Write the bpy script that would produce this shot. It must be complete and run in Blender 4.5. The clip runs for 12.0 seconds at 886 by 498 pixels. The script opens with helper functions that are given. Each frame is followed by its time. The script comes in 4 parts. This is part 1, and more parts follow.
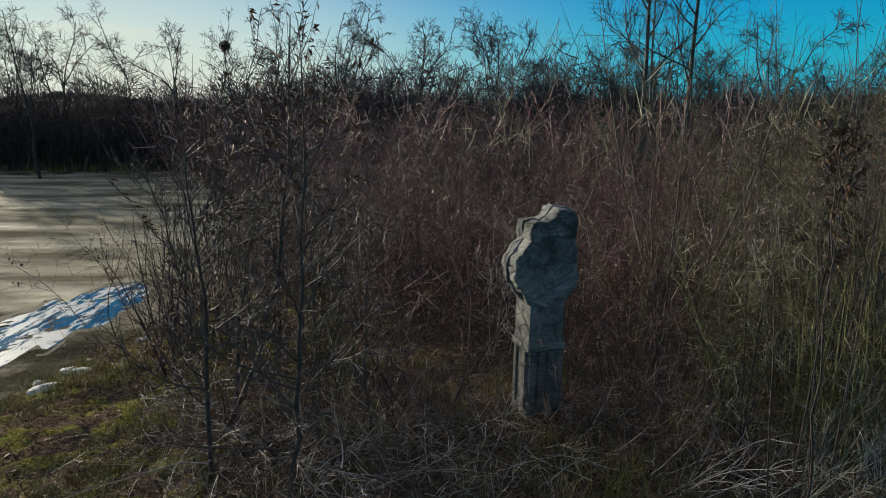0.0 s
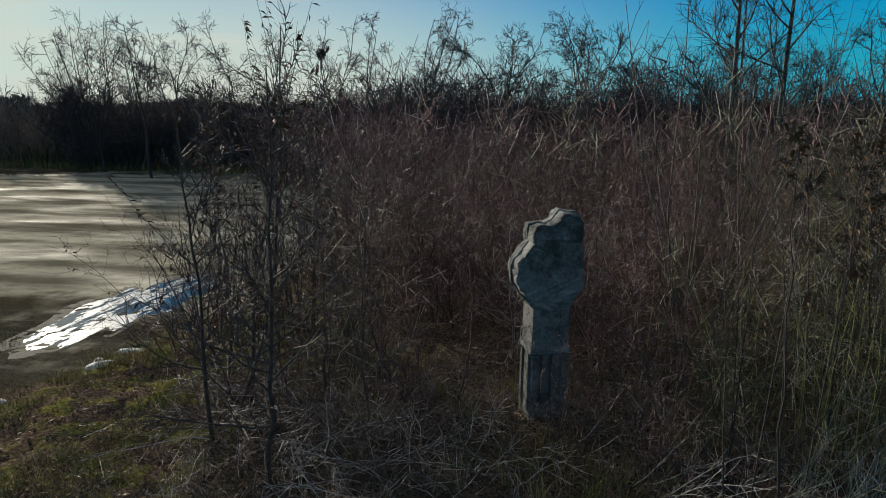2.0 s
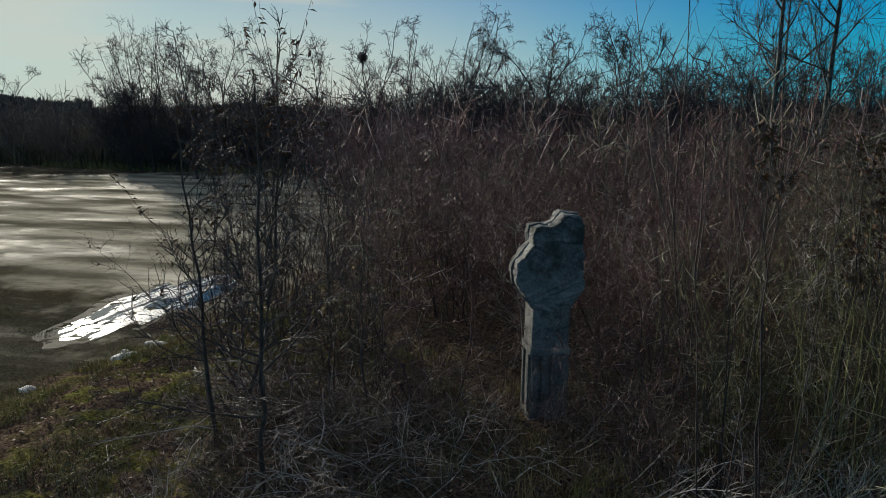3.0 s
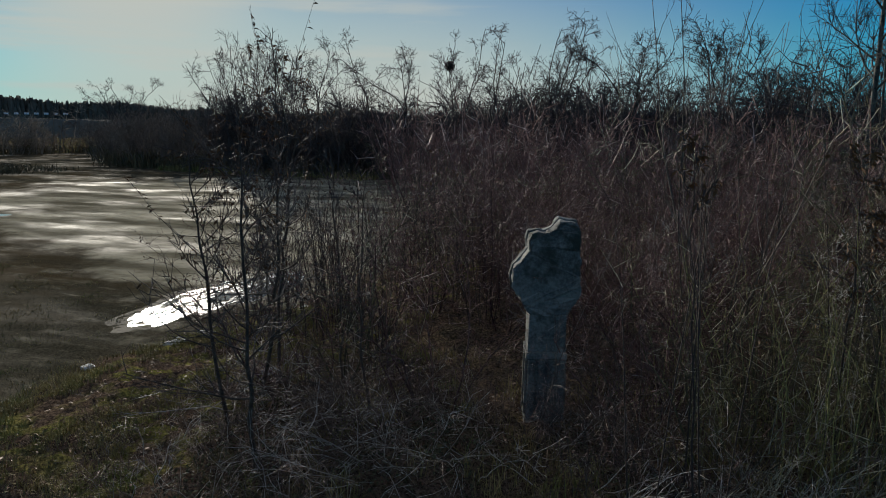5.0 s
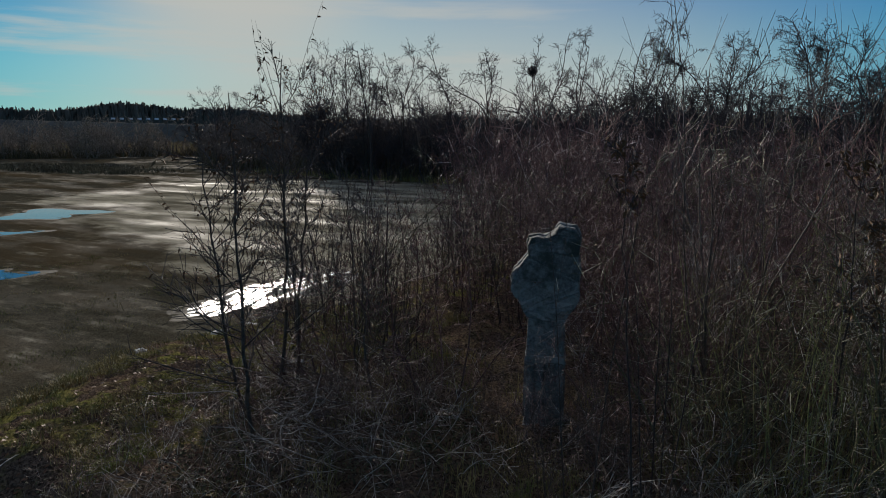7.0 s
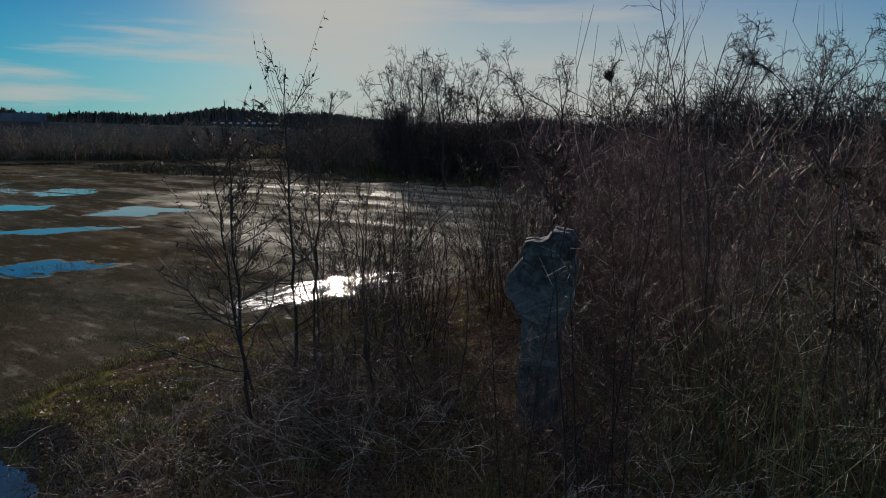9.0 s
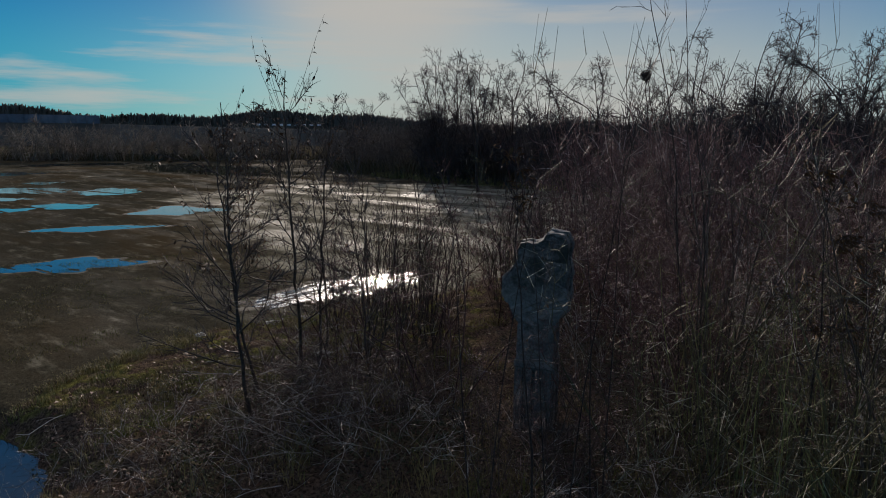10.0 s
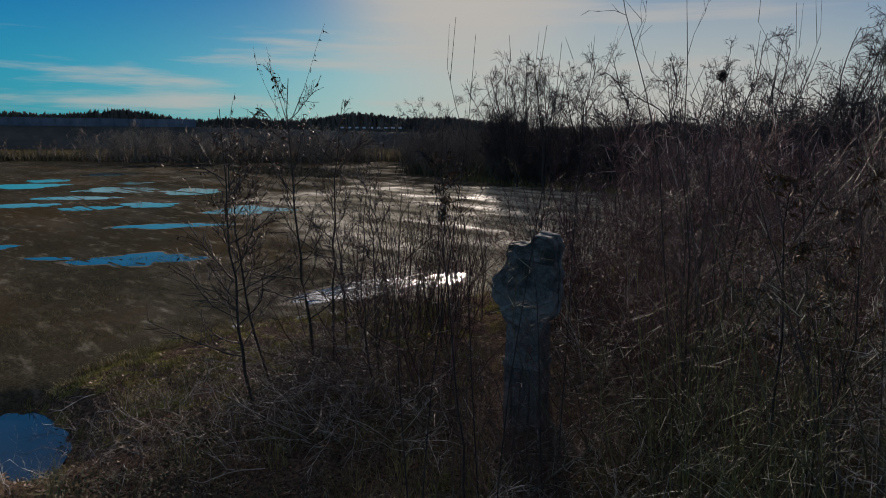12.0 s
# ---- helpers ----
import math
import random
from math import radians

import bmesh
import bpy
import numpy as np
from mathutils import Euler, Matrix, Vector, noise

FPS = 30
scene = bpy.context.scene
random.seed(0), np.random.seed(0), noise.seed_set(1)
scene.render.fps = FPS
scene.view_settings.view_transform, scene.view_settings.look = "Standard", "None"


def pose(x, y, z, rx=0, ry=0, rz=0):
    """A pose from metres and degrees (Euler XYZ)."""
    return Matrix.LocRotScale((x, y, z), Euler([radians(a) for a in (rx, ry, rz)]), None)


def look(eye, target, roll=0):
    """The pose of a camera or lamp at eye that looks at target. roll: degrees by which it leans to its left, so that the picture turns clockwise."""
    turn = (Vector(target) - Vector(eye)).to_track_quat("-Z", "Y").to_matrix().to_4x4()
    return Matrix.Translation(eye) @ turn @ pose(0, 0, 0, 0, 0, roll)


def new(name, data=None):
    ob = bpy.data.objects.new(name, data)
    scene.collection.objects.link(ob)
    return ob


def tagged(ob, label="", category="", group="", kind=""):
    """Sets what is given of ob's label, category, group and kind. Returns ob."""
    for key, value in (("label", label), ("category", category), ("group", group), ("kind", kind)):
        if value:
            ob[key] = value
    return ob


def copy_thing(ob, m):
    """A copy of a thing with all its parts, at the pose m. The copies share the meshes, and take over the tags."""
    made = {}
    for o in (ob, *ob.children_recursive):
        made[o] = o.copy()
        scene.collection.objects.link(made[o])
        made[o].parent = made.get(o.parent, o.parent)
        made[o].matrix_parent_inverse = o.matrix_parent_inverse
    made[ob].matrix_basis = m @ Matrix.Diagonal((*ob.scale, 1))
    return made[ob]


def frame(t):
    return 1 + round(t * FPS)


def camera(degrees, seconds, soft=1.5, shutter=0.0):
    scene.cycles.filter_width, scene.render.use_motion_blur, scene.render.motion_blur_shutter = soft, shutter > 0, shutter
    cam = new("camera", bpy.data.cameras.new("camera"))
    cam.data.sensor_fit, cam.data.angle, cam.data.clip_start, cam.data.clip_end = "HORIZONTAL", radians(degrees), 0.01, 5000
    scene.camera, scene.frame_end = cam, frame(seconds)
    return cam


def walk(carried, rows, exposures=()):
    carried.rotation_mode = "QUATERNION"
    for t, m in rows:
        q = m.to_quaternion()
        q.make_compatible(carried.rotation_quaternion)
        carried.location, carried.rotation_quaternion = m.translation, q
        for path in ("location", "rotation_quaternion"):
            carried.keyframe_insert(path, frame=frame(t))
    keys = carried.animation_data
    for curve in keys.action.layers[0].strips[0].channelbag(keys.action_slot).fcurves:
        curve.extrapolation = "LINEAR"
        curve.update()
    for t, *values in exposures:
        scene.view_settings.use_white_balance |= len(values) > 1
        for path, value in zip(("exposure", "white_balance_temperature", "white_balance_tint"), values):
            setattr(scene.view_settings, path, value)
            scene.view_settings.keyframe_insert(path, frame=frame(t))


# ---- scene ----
cam = camera(67.5, 12.0, soft=1.0)
METRES, EYE, TILT, LEAN, TURN = 5.2, 2.73, -11.75, -0.25, 0.0
ROWS = [
    (0.0, 0.0, 0.0, 0.0, -0.0, 0.0, -0.0),
    (0.5, 0.0408, -0.0056, -0.0013, 2.18, 0.09, -0.45),
    (1.0, 0.0831, -0.0115, -0.0031, 4.44, 0.15, -0.95),
    (1.5, 0.1236, -0.0154, -0.0036, 6.56, 0.23, -1.36),
    (2.0, 0.1631, -0.0187, -0.0054, 8.57, 0.3, -1.76),
    (2.5, 0.2017, -0.021, -0.0064, 10.53, 0.33, -2.14),
    (3.0, 0.2418, -0.0218, -0.007, 12.5, 0.37, -2.51),
    (5.0, 0.4216, -0.0177, -0.0036, 21.05, 0.44, -4.15),
    (5.5, 0.4618, -0.0111, -0.0021, 23.06, 0.39, -4.56),
    (6.0, 0.5025, -0.0019, 0.0001, 25.08, 0.33, -4.96),
    (6.5, 0.5439, 0.0084, 0.0023, 27.14, 0.26, -5.38),
    (7.0, 0.5851, 0.0197, 0.0053, 29.18, 0.16, -5.77),
    (9.0, 0.7357, 0.0799, 0.0187, 36.64, -0.33, -7.19),
    (9.5, 0.7704, 0.1002, 0.023, 38.4, -0.47, -7.49),
    (10.0, 0.8039, 0.1216, 0.0276, 40.17, -0.66, -7.79),
    (10.5, 0.8378, 0.1436, 0.0326, 41.94, -0.85, -8.06),
    (11.0, 0.8705, 0.1653, 0.0374, 43.69, -1.08, -8.28),
    (11.5, 0.9061, 0.1862, 0.043, 45.44, -1.3, -8.53),
    (12.0, 0.943, 0.2089, 0.0481, 47.24, -1.47, -8.76),
]
walk_rows = [(t, pose(0, 0, EYE, TILT, LEAN, TURN) @ pose(METRES * x, METRES * y, METRES * z, 90 + pitch, roll, yaw)) for t, x, y, z, yaw, pitch, roll in ROWS]
walk(cam, walk_rows, [(0.0, 0.52, 6620, 5.0), (3.0, 0.13, 6340, 5.5), (6.5, -0.10, 6250, 11), (9.5, -0.22, 6400, 16), (12.0, -0.23, 6550, 19)])

# ---- light: low winter sun behind thin haze ----
SUN_AZ, SUN_EL = 46.2, 14.0            # degrees to the left of +y, and above the horizon
SUN_DIR = Vector((-math.sin(radians(SUN_AZ)) * math.cos(radians(SUN_EL)), math.cos(radians(SUN_AZ)) * math.cos(radians(SUN_EL)), math.sin(radians(SUN_EL))))
sun = new("sun", bpy.data.lights.new("sun", "SUN"))
sun.data.energy, sun.data.angle, sun.data.color = 5.0, radians(0.6), (1.0, 0.9, 0.76)
sun.matrix_world = look(SUN_DIR * 50, (0, 0, 0))


class Nodes:
    """Short hand for node trees."""

    def __init__(self, tree):
        self.tree = tree
        tree.nodes.clear()

    def add(self, kind, inputs=(), **settings):
        node = self.tree.nodes.new(kind)
        for key, value in settings.items():
            setattr(node, key, value)
        for key, value in dict(inputs).items():
            if isinstance(value, bpy.types.NodeSocket):
                self.tree.links.new(value, node.inputs[key])
            else:
                node.inputs[key].default_value = value
        return node

    def math(self, op, a, b=0.0, clamp=False):
        return self.add("ShaderNodeMath", {0: a, 1: b}, operation=op, use_clamp=clamp).outputs[0]

    def mix(self, fac, a, b, blend="MIX"):
        n = self.add("ShaderNodeMix", {0: fac}, data_type="RGBA", blend_type=blend)
        for socket, value in ((n.inputs[6], a), (n.inputs[7], b)):
            if isinstance(value, bpy.types.NodeSocket):
                self.tree.links.new(value, socket)
            else:
                socket.default_value = (*value[:3], 1)
        return n.outputs[2]

    def noise(self, vector, scale, detail=4.0, rough=0.55, stretch=None):
        if stretch:
            vector = self.add("ShaderNodeMapping", {0: vector, 3: stretch}).outputs[0]
        return self.add("ShaderNodeTexNoise", {"Vector": vector, "Scale": scale, "Detail": detail, "Roughness": rough}).outputs[0]

    def ramp(self, fac, lo, hi):
        return self.add("ShaderNodeMapRange", {0: fac, 1: lo, 2: hi, 3: 0.0, 4: 1.0}, interpolation_type="SMOOTHSTEP").outputs[0]


world = bpy.data.worlds.new("winter_sky")
scene.world = world
world.use_nodes = True
W = Nodes(world.node_tree)
ray = W.add("ShaderNodeTexCoord").outputs["Generated"]
sky = W.add("ShaderNodeTexSky", sky_type="NISHITA", sun_disc=False, sun_elevation=radians(SUN_EL), sun_rotation=radians(-SUN_AZ), air_density=1.0, dust_density=0.6, ozone_density=2.5).outputs[0]
parts_of_ray = W.add("ShaderNodeSeparateXYZ", {0: ray})
up = W.math("MAXIMUM", parts_of_ray.outputs[2], 0.0)
toward = W.math("MAXIMUM", W.add("ShaderNodeVectorMath", {0: ray, 1: tuple(SUN_DIR)}, operation="DOT_PRODUCT").outputs["Value"], 0.0)
low = W.math("POWER", W.math("SUBTRACT", 1.0, up), 11.0)
glow = W.math("MULTIPLY", W.math("POWER", toward, 130.0), 2.5)
bank = Vector((-math.sin(radians(31)) * math.cos(radians(8)), math.cos(radians(31)) * math.cos(radians(8)), math.sin(radians(8))))
toward_bank = W.math("MAXIMUM", W.add("ShaderNodeVectorMath", {0: ray, 1: tuple(bank)}, operation="DOT_PRODUCT").outputs["Value"], 0.0)
veil = W.math("MULTIPLY", W.math("MULTIPLY", W.math("POWER", toward_bank, 11.0), W.math("POWER", W.math("SUBTRACT", 1.0, up), 9.0)), W.math("MULTIPLY", 2.6, W.math("SUBTRACT", 1.0, W.ramp(up, 0.16, 0.28))))
haze = W.math("MULTIPLY", low, 0.03)
streaks = W.add("ShaderNodeMapping", {0: ray, 2: (0, radians(2.5), 0), 3: (1.3, 1.3, 15)}).outputs[0]
cirrus = W.math("MULTIPLY", W.ramp(W.noise(streaks, 1.7, 6.0, 0.58), 0.47, 0.70), W.ramp(parts_of_ray.outputs[0], -0.15, -0.6))
cover = W.math("ADD", W.math("ADD", glow, veil), W.math("ADD", haze, W.math("MULTIPLY", cirrus, W.math("SUBTRACT", 0.8, W.math("MULTIPLY", W.ramp(up, 0.14, 0.24), 0.8)))))
cover = W.math("SUBTRACT", 1.0, W.math("POWER", 2.718, W.math("MULTIPLY", cover, -1.7)))
blue = W.mix(1.0, sky, (0.03, 0.70, 1.02), "MULTIPLY")
blue = W.add("ShaderNodeVectorMath", {0: blue, "Scale": 0.07}, operation="SCALE").outputs[0]
blue = W.mix(0.55, blue, (0.0, 0.31, 0.47))
blue = W.mix(W.math("MULTIPLY", W.ramp(up, 0.07, 0.22), 0.7), blue, (0.0, 0.14, 0.44))
air = W.mix(cover, blue, (0.545, 0.545, 0.485))
air = W.mix(W.math("MULTIPLY", W.ramp(up, 0.27, 0.62), 0.85), air, (0.2, 0.195, 0.205))
W.add("ShaderNodeOutputWorld", {0: W.add("ShaderNodeBackground", {0: air, 1: 1.0}).outputs[0]})


# ---- materials ----
def surface(name, dark, light, scale, rough=0.85, bump=0.3, fine=8.0, vary=0.0, metal=0.0, spec=0.3, stretch=None, third=None, third_at=(0.6, 0.75), third_scale=0.4, coords="Object", pale=None, glint_share=0.12):
    """Two tones mixed by noise at two scales, a third tone in patches, with relief and uneven gloss. pale: the tone of
    sun glints, coloured onto a share of the islands.
    """
    m = bpy.data.materials.new(name)
    m.use_nodes = True
    N = Nodes(m.node_tree)
    where = N.add("ShaderNodeTexCoord").outputs[coords] if coords != "World" else N.add("ShaderNodeNewGeometry").outputs["Position"]
    big = N.noise(where, scale, 5.0, 0.6, stretch)
    small = N.noise(where, scale * fine, 4.0, 0.65, stretch)
    both = N.math("ADD", N.math("MULTIPLY", big, 0.6), N.math("MULTIPLY", small, 0.4))
    colour = N.mix(N.ramp(both, 0.36, 0.64), dark, light)
    if third:
        colour = N.mix(N.ramp(N.noise(where, scale * third_scale, 6.0, 0.62), *third_at), colour, third)
    if vary:
        chance = N.add("ShaderNodeObjectInfo").outputs["Random"]
        value = N.math("ADD", 1.0 - vary, N.math("MULTIPLY", chance, 2 * vary))
        colour = N.add("ShaderNodeHueSaturation", {"Value": value, "Hue": N.math("ADD", 0.5 - vary * 0.03, N.math("MULTIPLY", chance, vary * 0.06)), "Color": colour}).outputs[0]
    # glints of backlit twigs, put into the colour of some islands
    if pale:
        each = N.add("ShaderNodeNewGeometry").outputs["Random Per Island"]
        colour = N.mix(N.ramp(each, 1.0 - glint_share - 0.03, 1.0 - glint_share + 0.03), colour, pale)
    relief = N.add("ShaderNodeBump", {"Strength": bump, "Distance": 0.02, "Height": both}).outputs[0]
    shader = N.add("ShaderNodeBsdfPrincipled", {"Base Color": colour, "Roughness": N.math("ADD", rough - 0.1, N.math("MULTIPLY", small, 0.2)), "Metallic": metal, "Specular IOR Level": spec, "Normal": relief})
    N.add("ShaderNodeOutputMaterial", {0: shader.outputs[0]})
    return m


red_bark = surface("red_bark", (0.055, 0.029, 0.027), (0.15, 0.078, 0.072), 9, 0.7, 0.2, vary=0.45, spec=0.25)
red_twig = surface("red_twig", (0.07, 0.034, 0.033), (0.20, 0.098, 0.092), 6, 0.6, 0.1, vary=0.55, spec=0.3, pale=(0.56, 0.41, 0.37), glint_share=0.095)
olive_bark = surface("olive_bark", (0.045, 0.041, 0.022), (0.12, 0.103, 0.054), 9, 0.7, 0.2, vary=0.4, spec=0.25)
olive_twig = surface("olive_twig", (0.062, 0.055, 0.028), (0.165, 0.14, 0.07), 6, 0.6, 0.1, vary=0.5, spec=0.3, pale=(0.54, 0.49, 0.34), glint_share=0.125)
grey_bark = surface("grey_bark", (0.045, 0.04, 0.036), (0.14, 0.125, 0.11), 8, 0.85, 0.4, vary=0.25)
grey_twig = surface("grey_twig", (0.05, 0.042, 0.04), (0.12, 0.10, 0.092), 6, 0.75, 0.1, vary=0.3)
aspen_bark = surface("aspen_bark", (0.05, 0.047, 0.038), (0.15, 0.14, 0.11), 5, 0.7, 0.3, stretch=(1, 1, 0.35), third=(0.03, 0.028, 0.026), third_at=(0.52, 0.6), third_scale=1.4)
# dry wood, its tone also chosen to colour some bush stems as sunlit
dead_wood = surface("dead_wood", (0.26, 0.225, 0.19), (0.60, 0.54, 0.48), 7, 0.5, 0.3, vary=0.35)
green_whip = surface("green_whip", (0.09, 0.085, 0.028), (0.25, 0.23, 0.085), 7, 0.6, 0.2, vary=0.5, spec=0.3)
dark_twig = surface("dark_twig", (0.03, 0.023, 0.024), (0.085, 0.066, 0.066), 6, 0.7, 0.1, vary=0.2)
young_bark = surface("young_bark", (0.045, 0.034, 0.028), (0.13, 0.098, 0.078), 14, 0.7, 0.5, vary=0.2)
dark_bark = surface("dark_bark", (0.028, 0.02, 0.017), (0.085, 0.06, 0.05), 14, 0.7, 0.5, vary=0.2)
leaf_brown = surface("leaf_brown", (0.07, 0.035, 0.02), (0.19, 0.10, 0.05), 12, 0.7, 0.1, vary=0.3)
straw = surface("straw", (0.15, 0.12, 0.042), (0.34, 0.27, 0.105), 1.3, 0.8, 0.1, coords="World", third=(0.13, 0.15, 0.028), third_at=(0.45, 0.62), third_scale=0.6)
stone_face = surface("weathered_stone", (0.062, 0.064, 0.062), (0.225, 0.222, 0.205), 4.5, 0.9, 0.6, fine=9, third=(0.045, 0.05, 0.042), third_at=(0.50, 0.66), third_scale=0.7)
pale_stone = surface("pale_stone", (0.42, 0.41, 0.38), (0.66, 0.65, 0.61), 9, 0.85, 0.5)
# far scrub and woodland: both tones lightened to carry the haze before them
far_twig = surface("far_twig", (0.11, 0.088, 0.07), (0.25, 0.20, 0.16), 0.5, 0.9, 0.1, coords="World", vary=0.3)
forest_far = surface("forest_far", (0.05, 0.055, 0.048), (0.095, 0.095, 0.08), 0.06, 0.95, 0.1, coords="World")
concrete_far = surface("concrete_far", (0.10, 0.12, 0.15), (0.16, 0.18, 0.21), 0.15, 0.9, 0.1, coords="World")
rail_metal = surface("rail_metal", (0.5, 0.52, 0.55), (0.7, 0.72, 0.75), 1, 0.35, 0.05, metal=0.8)


def water_material(name, frozen):
    """Still water; where frozen, pale streaks of rough ice."""
    m = bpy.data.materials.new(name)
    m.use_nodes = True
    N = Nodes(m.node_tree)
    where = N.add("ShaderNodeNewGeometry").outputs["Position"]
    ripple = N.noise(where, 14.0, 2.0, 0.5)
    relief = N.add("ShaderNodeBump", {"Strength": 0.05, "Distance": 0.004, "Height": ripple}).outputs[0]
    colour, rough, gloss = (0.012, 0.014, 0.016, 1), 0.045, 1.0
    if frozen:
        sheet = N.noise(where, 2.6, 7.0, 0.68, (2.2, 0.5, 1))
        ice = N.ramp(sheet, 0.46, 0.55)
        colour = N.mix(ice, (0.02, 0.02, 0.02), N.mix(N.noise(where, 21.0, 4.0, 0.6), (0.34, 0.35, 0.36), (0.62, 0.62, 0.61)))
        gloss = N.math("SUBTRACT", 1.0, N.math("MULTIPLY", ice, 0.8))
        rough = N.math("ADD", 0.035, N.math("MULTIPLY", ice, 0.4))
    shader = N.add("ShaderNodeBsdfPrincipled", {"Base Color": colour, "Roughness": rough, "IOR": 1.6, "Specular IOR Level": gloss, "Normal": relief})
    N.add("ShaderNodeOutputMaterial", {0: shader.outputs[0]})
    return m


puddle_water = water_material("puddle_water", False)
puddle_ice = water_material("puddle_ice", True)
wet_clay = surface("wet_clay", (0.05, 0.045, 0.034), (0.14, 0.124, 0.092), 3.0, 0.85, 0.35, fine=7, coords="World", spec=0.06)


def ground_material():
    """Leaf mould and moss under the bushes, wet sandy clay on the open lot."""
    m = bpy.data.materials.new("soil_and_mud")
    m.use_nodes = True
    N = Nodes(m.node_tree)
    where = N.add("ShaderNodeNewGeometry").outputs["Position"]
    share = N.add("ShaderNodeAttribute", attribute_name="mud").outputs["Fac"]
    big = N.noise(where, 0.5, 6.0, 0.62)
    mid = N.noise(where, 3.0, 5.0, 0.6)
    fine = N.noise(where, 34.0, 4.0, 0.65)
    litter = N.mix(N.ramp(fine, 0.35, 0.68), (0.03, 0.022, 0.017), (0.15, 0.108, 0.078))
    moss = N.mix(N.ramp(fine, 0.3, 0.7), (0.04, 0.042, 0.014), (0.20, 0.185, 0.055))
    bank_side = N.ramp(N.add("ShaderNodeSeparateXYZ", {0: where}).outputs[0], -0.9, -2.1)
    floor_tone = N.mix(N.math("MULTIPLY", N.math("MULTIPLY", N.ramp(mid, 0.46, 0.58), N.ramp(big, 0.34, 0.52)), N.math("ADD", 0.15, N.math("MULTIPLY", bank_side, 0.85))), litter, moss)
    streak = N.noise(where, 0.55, 6.0, 0.6, (0.45, 1.5, 1))
    clay = N.mix(N.ramp(streak, 0.36, 0.66), (0.135, 0.121, 0.085), (0.42, 0.385, 0.285))
    clay = N.mix(N.math("MULTIPLY", N.ramp(N.noise(where, 4.0, 7.0, 0.7, (0.6, 1.4, 1)), 0.48, 0.7), 0.5), clay, (0.085, 0.07, 0.042))
    bare = N.add("ShaderNodeAttribute", attribute_name="bare").outputs["Fac"]
    weeds = N.ramp(N.math("SUBTRACT", N.noise(where, 0.22, 6.0, 0.66), N.math("MULTIPLY", N.math("SUBTRACT", bare, 0.5), 0.34)), 0.44, 0.56)
    gravel = N.noise(where, 2.6, 8.0, 0.66, (0.5, 1.5, 1))
    weeds = N.math("MULTIPLY", weeds, N.ramp(gravel, 0.12, 0.5))
    sod = N.mix(N.ramp(fine, 0.32, 0.7), (0.023, 0.0215, 0.016), (0.074, 0.067, 0.045))
    sod = N.mix(N.ramp(N.noise(where, 0.2, 6.0, 0.62, (0.5, 1.4, 1)), 0.42, 0.64), sod, N.mix(fine, (0.04, 0.029, 0.016), (0.09, 0.068, 0.038)))
    clay = N.mix(N.math("MULTIPLY", weeds, 0.97), clay, sod)
    edge = N.ramp(N.math("ADD", share, N.math("MULTIPLY", N.math("SUBTRACT", mid, 0.5), 0.9)), 0.35, 0.65)
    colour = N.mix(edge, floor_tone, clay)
    wet = N.math("MULTIPLY", N.ramp(N.noise(where, 0.42, 5.0, 0.6, (0.5, 1.3, 1)), 0.46, 0.72), N.math("MULTIPLY", edge, N.math("SUBTRACT", 1.0, N.math("MULTIPLY", weeds, 0.8))))
    rough = N.math("SUBTRACT", 0.95, N.math("MULTIPLY", wet, 0.36))
    height = N.math("ADD", N.math("MULTIPLY", mid, 0.6), N.math("MULTIPLY", fine, 0.4))
    relief = N.add("ShaderNodeBump", {"Strength": N.math("SUBTRACT", 0.7, N.math("MULTIPLY", wet, 0.5)), "Distance": 0.04, "Height": height}).outputs[0]
    shader = N.add("ShaderNodeBsdfPrincipled", {"Base Color": colour, "Roughness": rough, "Specular IOR Level": N.math("MULTIPLY", wet, 0.07), "Normal": relief})
    N.add("ShaderNodeOutputMaterial", {0: shader.outputs[0]})
    return m


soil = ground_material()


# ---- building helpers ----
class Geo:
    """Gathers tubes and leaves, and links them as one mesh."""

    def __init__(self):
        self.v, self.f, self.n = [], [], 0

    def tube(self, pts, radii, sides=3):
        pts, radii = np.asarray(pts, float), np.asarray(radii, float)
        way = np.gradient(pts, axis=0)
        way /= np.linalg.norm(way, axis=1)[:, None] + 1e-9
        ref = np.where(np.abs(way[:, 2:]) < 0.9, np.array([[0, 0, 1.0]]), np.array([[1.0, 0, 0]]))
        a = np.cross(way, ref)
        a /= np.linalg.norm(a, axis=1)[:, None] + 1e-9
        b = np.cross(way, a)
        ang = np.arange(sides) * 2 * np.pi / sides
        ring = pts[:, None] + radii[:, None, None] * (np.cos(ang)[None, :, None] * a[:, None] + np.sin(ang)[None, :, None] * b[:, None])
        k = np.arange(len(pts) - 1)[:, None] * sides
        i, j = np.arange(sides)[None], (np.arange(sides)[None] + 1) % sides
        quads = np.stack([k + i, k + j, k + j + sides, k + i + sides], -1).reshape(-1, 4)
        self.raw(ring.reshape(-1, 3), quads)

    def leaf(self, at, way, size, wide):
        way = np.asarray(way, float)
        side = np.cross(way, (0.3, 0.5, 0.81))
        side /= np.linalg.norm(side) + 1e-9
        up = np.cross(side, way)
        at = np.asarray(at, float)
        mid, tip = at + way * size * 0.5 + up * size * 0.12, at + way * size
        self.raw(np.array([at, mid + side * wide, tip, mid - side * wide]), np.array([[0, 1, 2, 3]]))

    def raw(self, v, f):
        self.v.append(np.asarray(v, float))
        self.f.append(np.asarray(f, int) + self.n)
        self.n += len(v)

    def arrays(self):
        return np.concatenate(self.v), np.concatenate(self.f)

    def mesh(self, name, material, smooth=False):
        v, f = self.arrays()
        return quad_mesh(name, v, f, material, smooth)


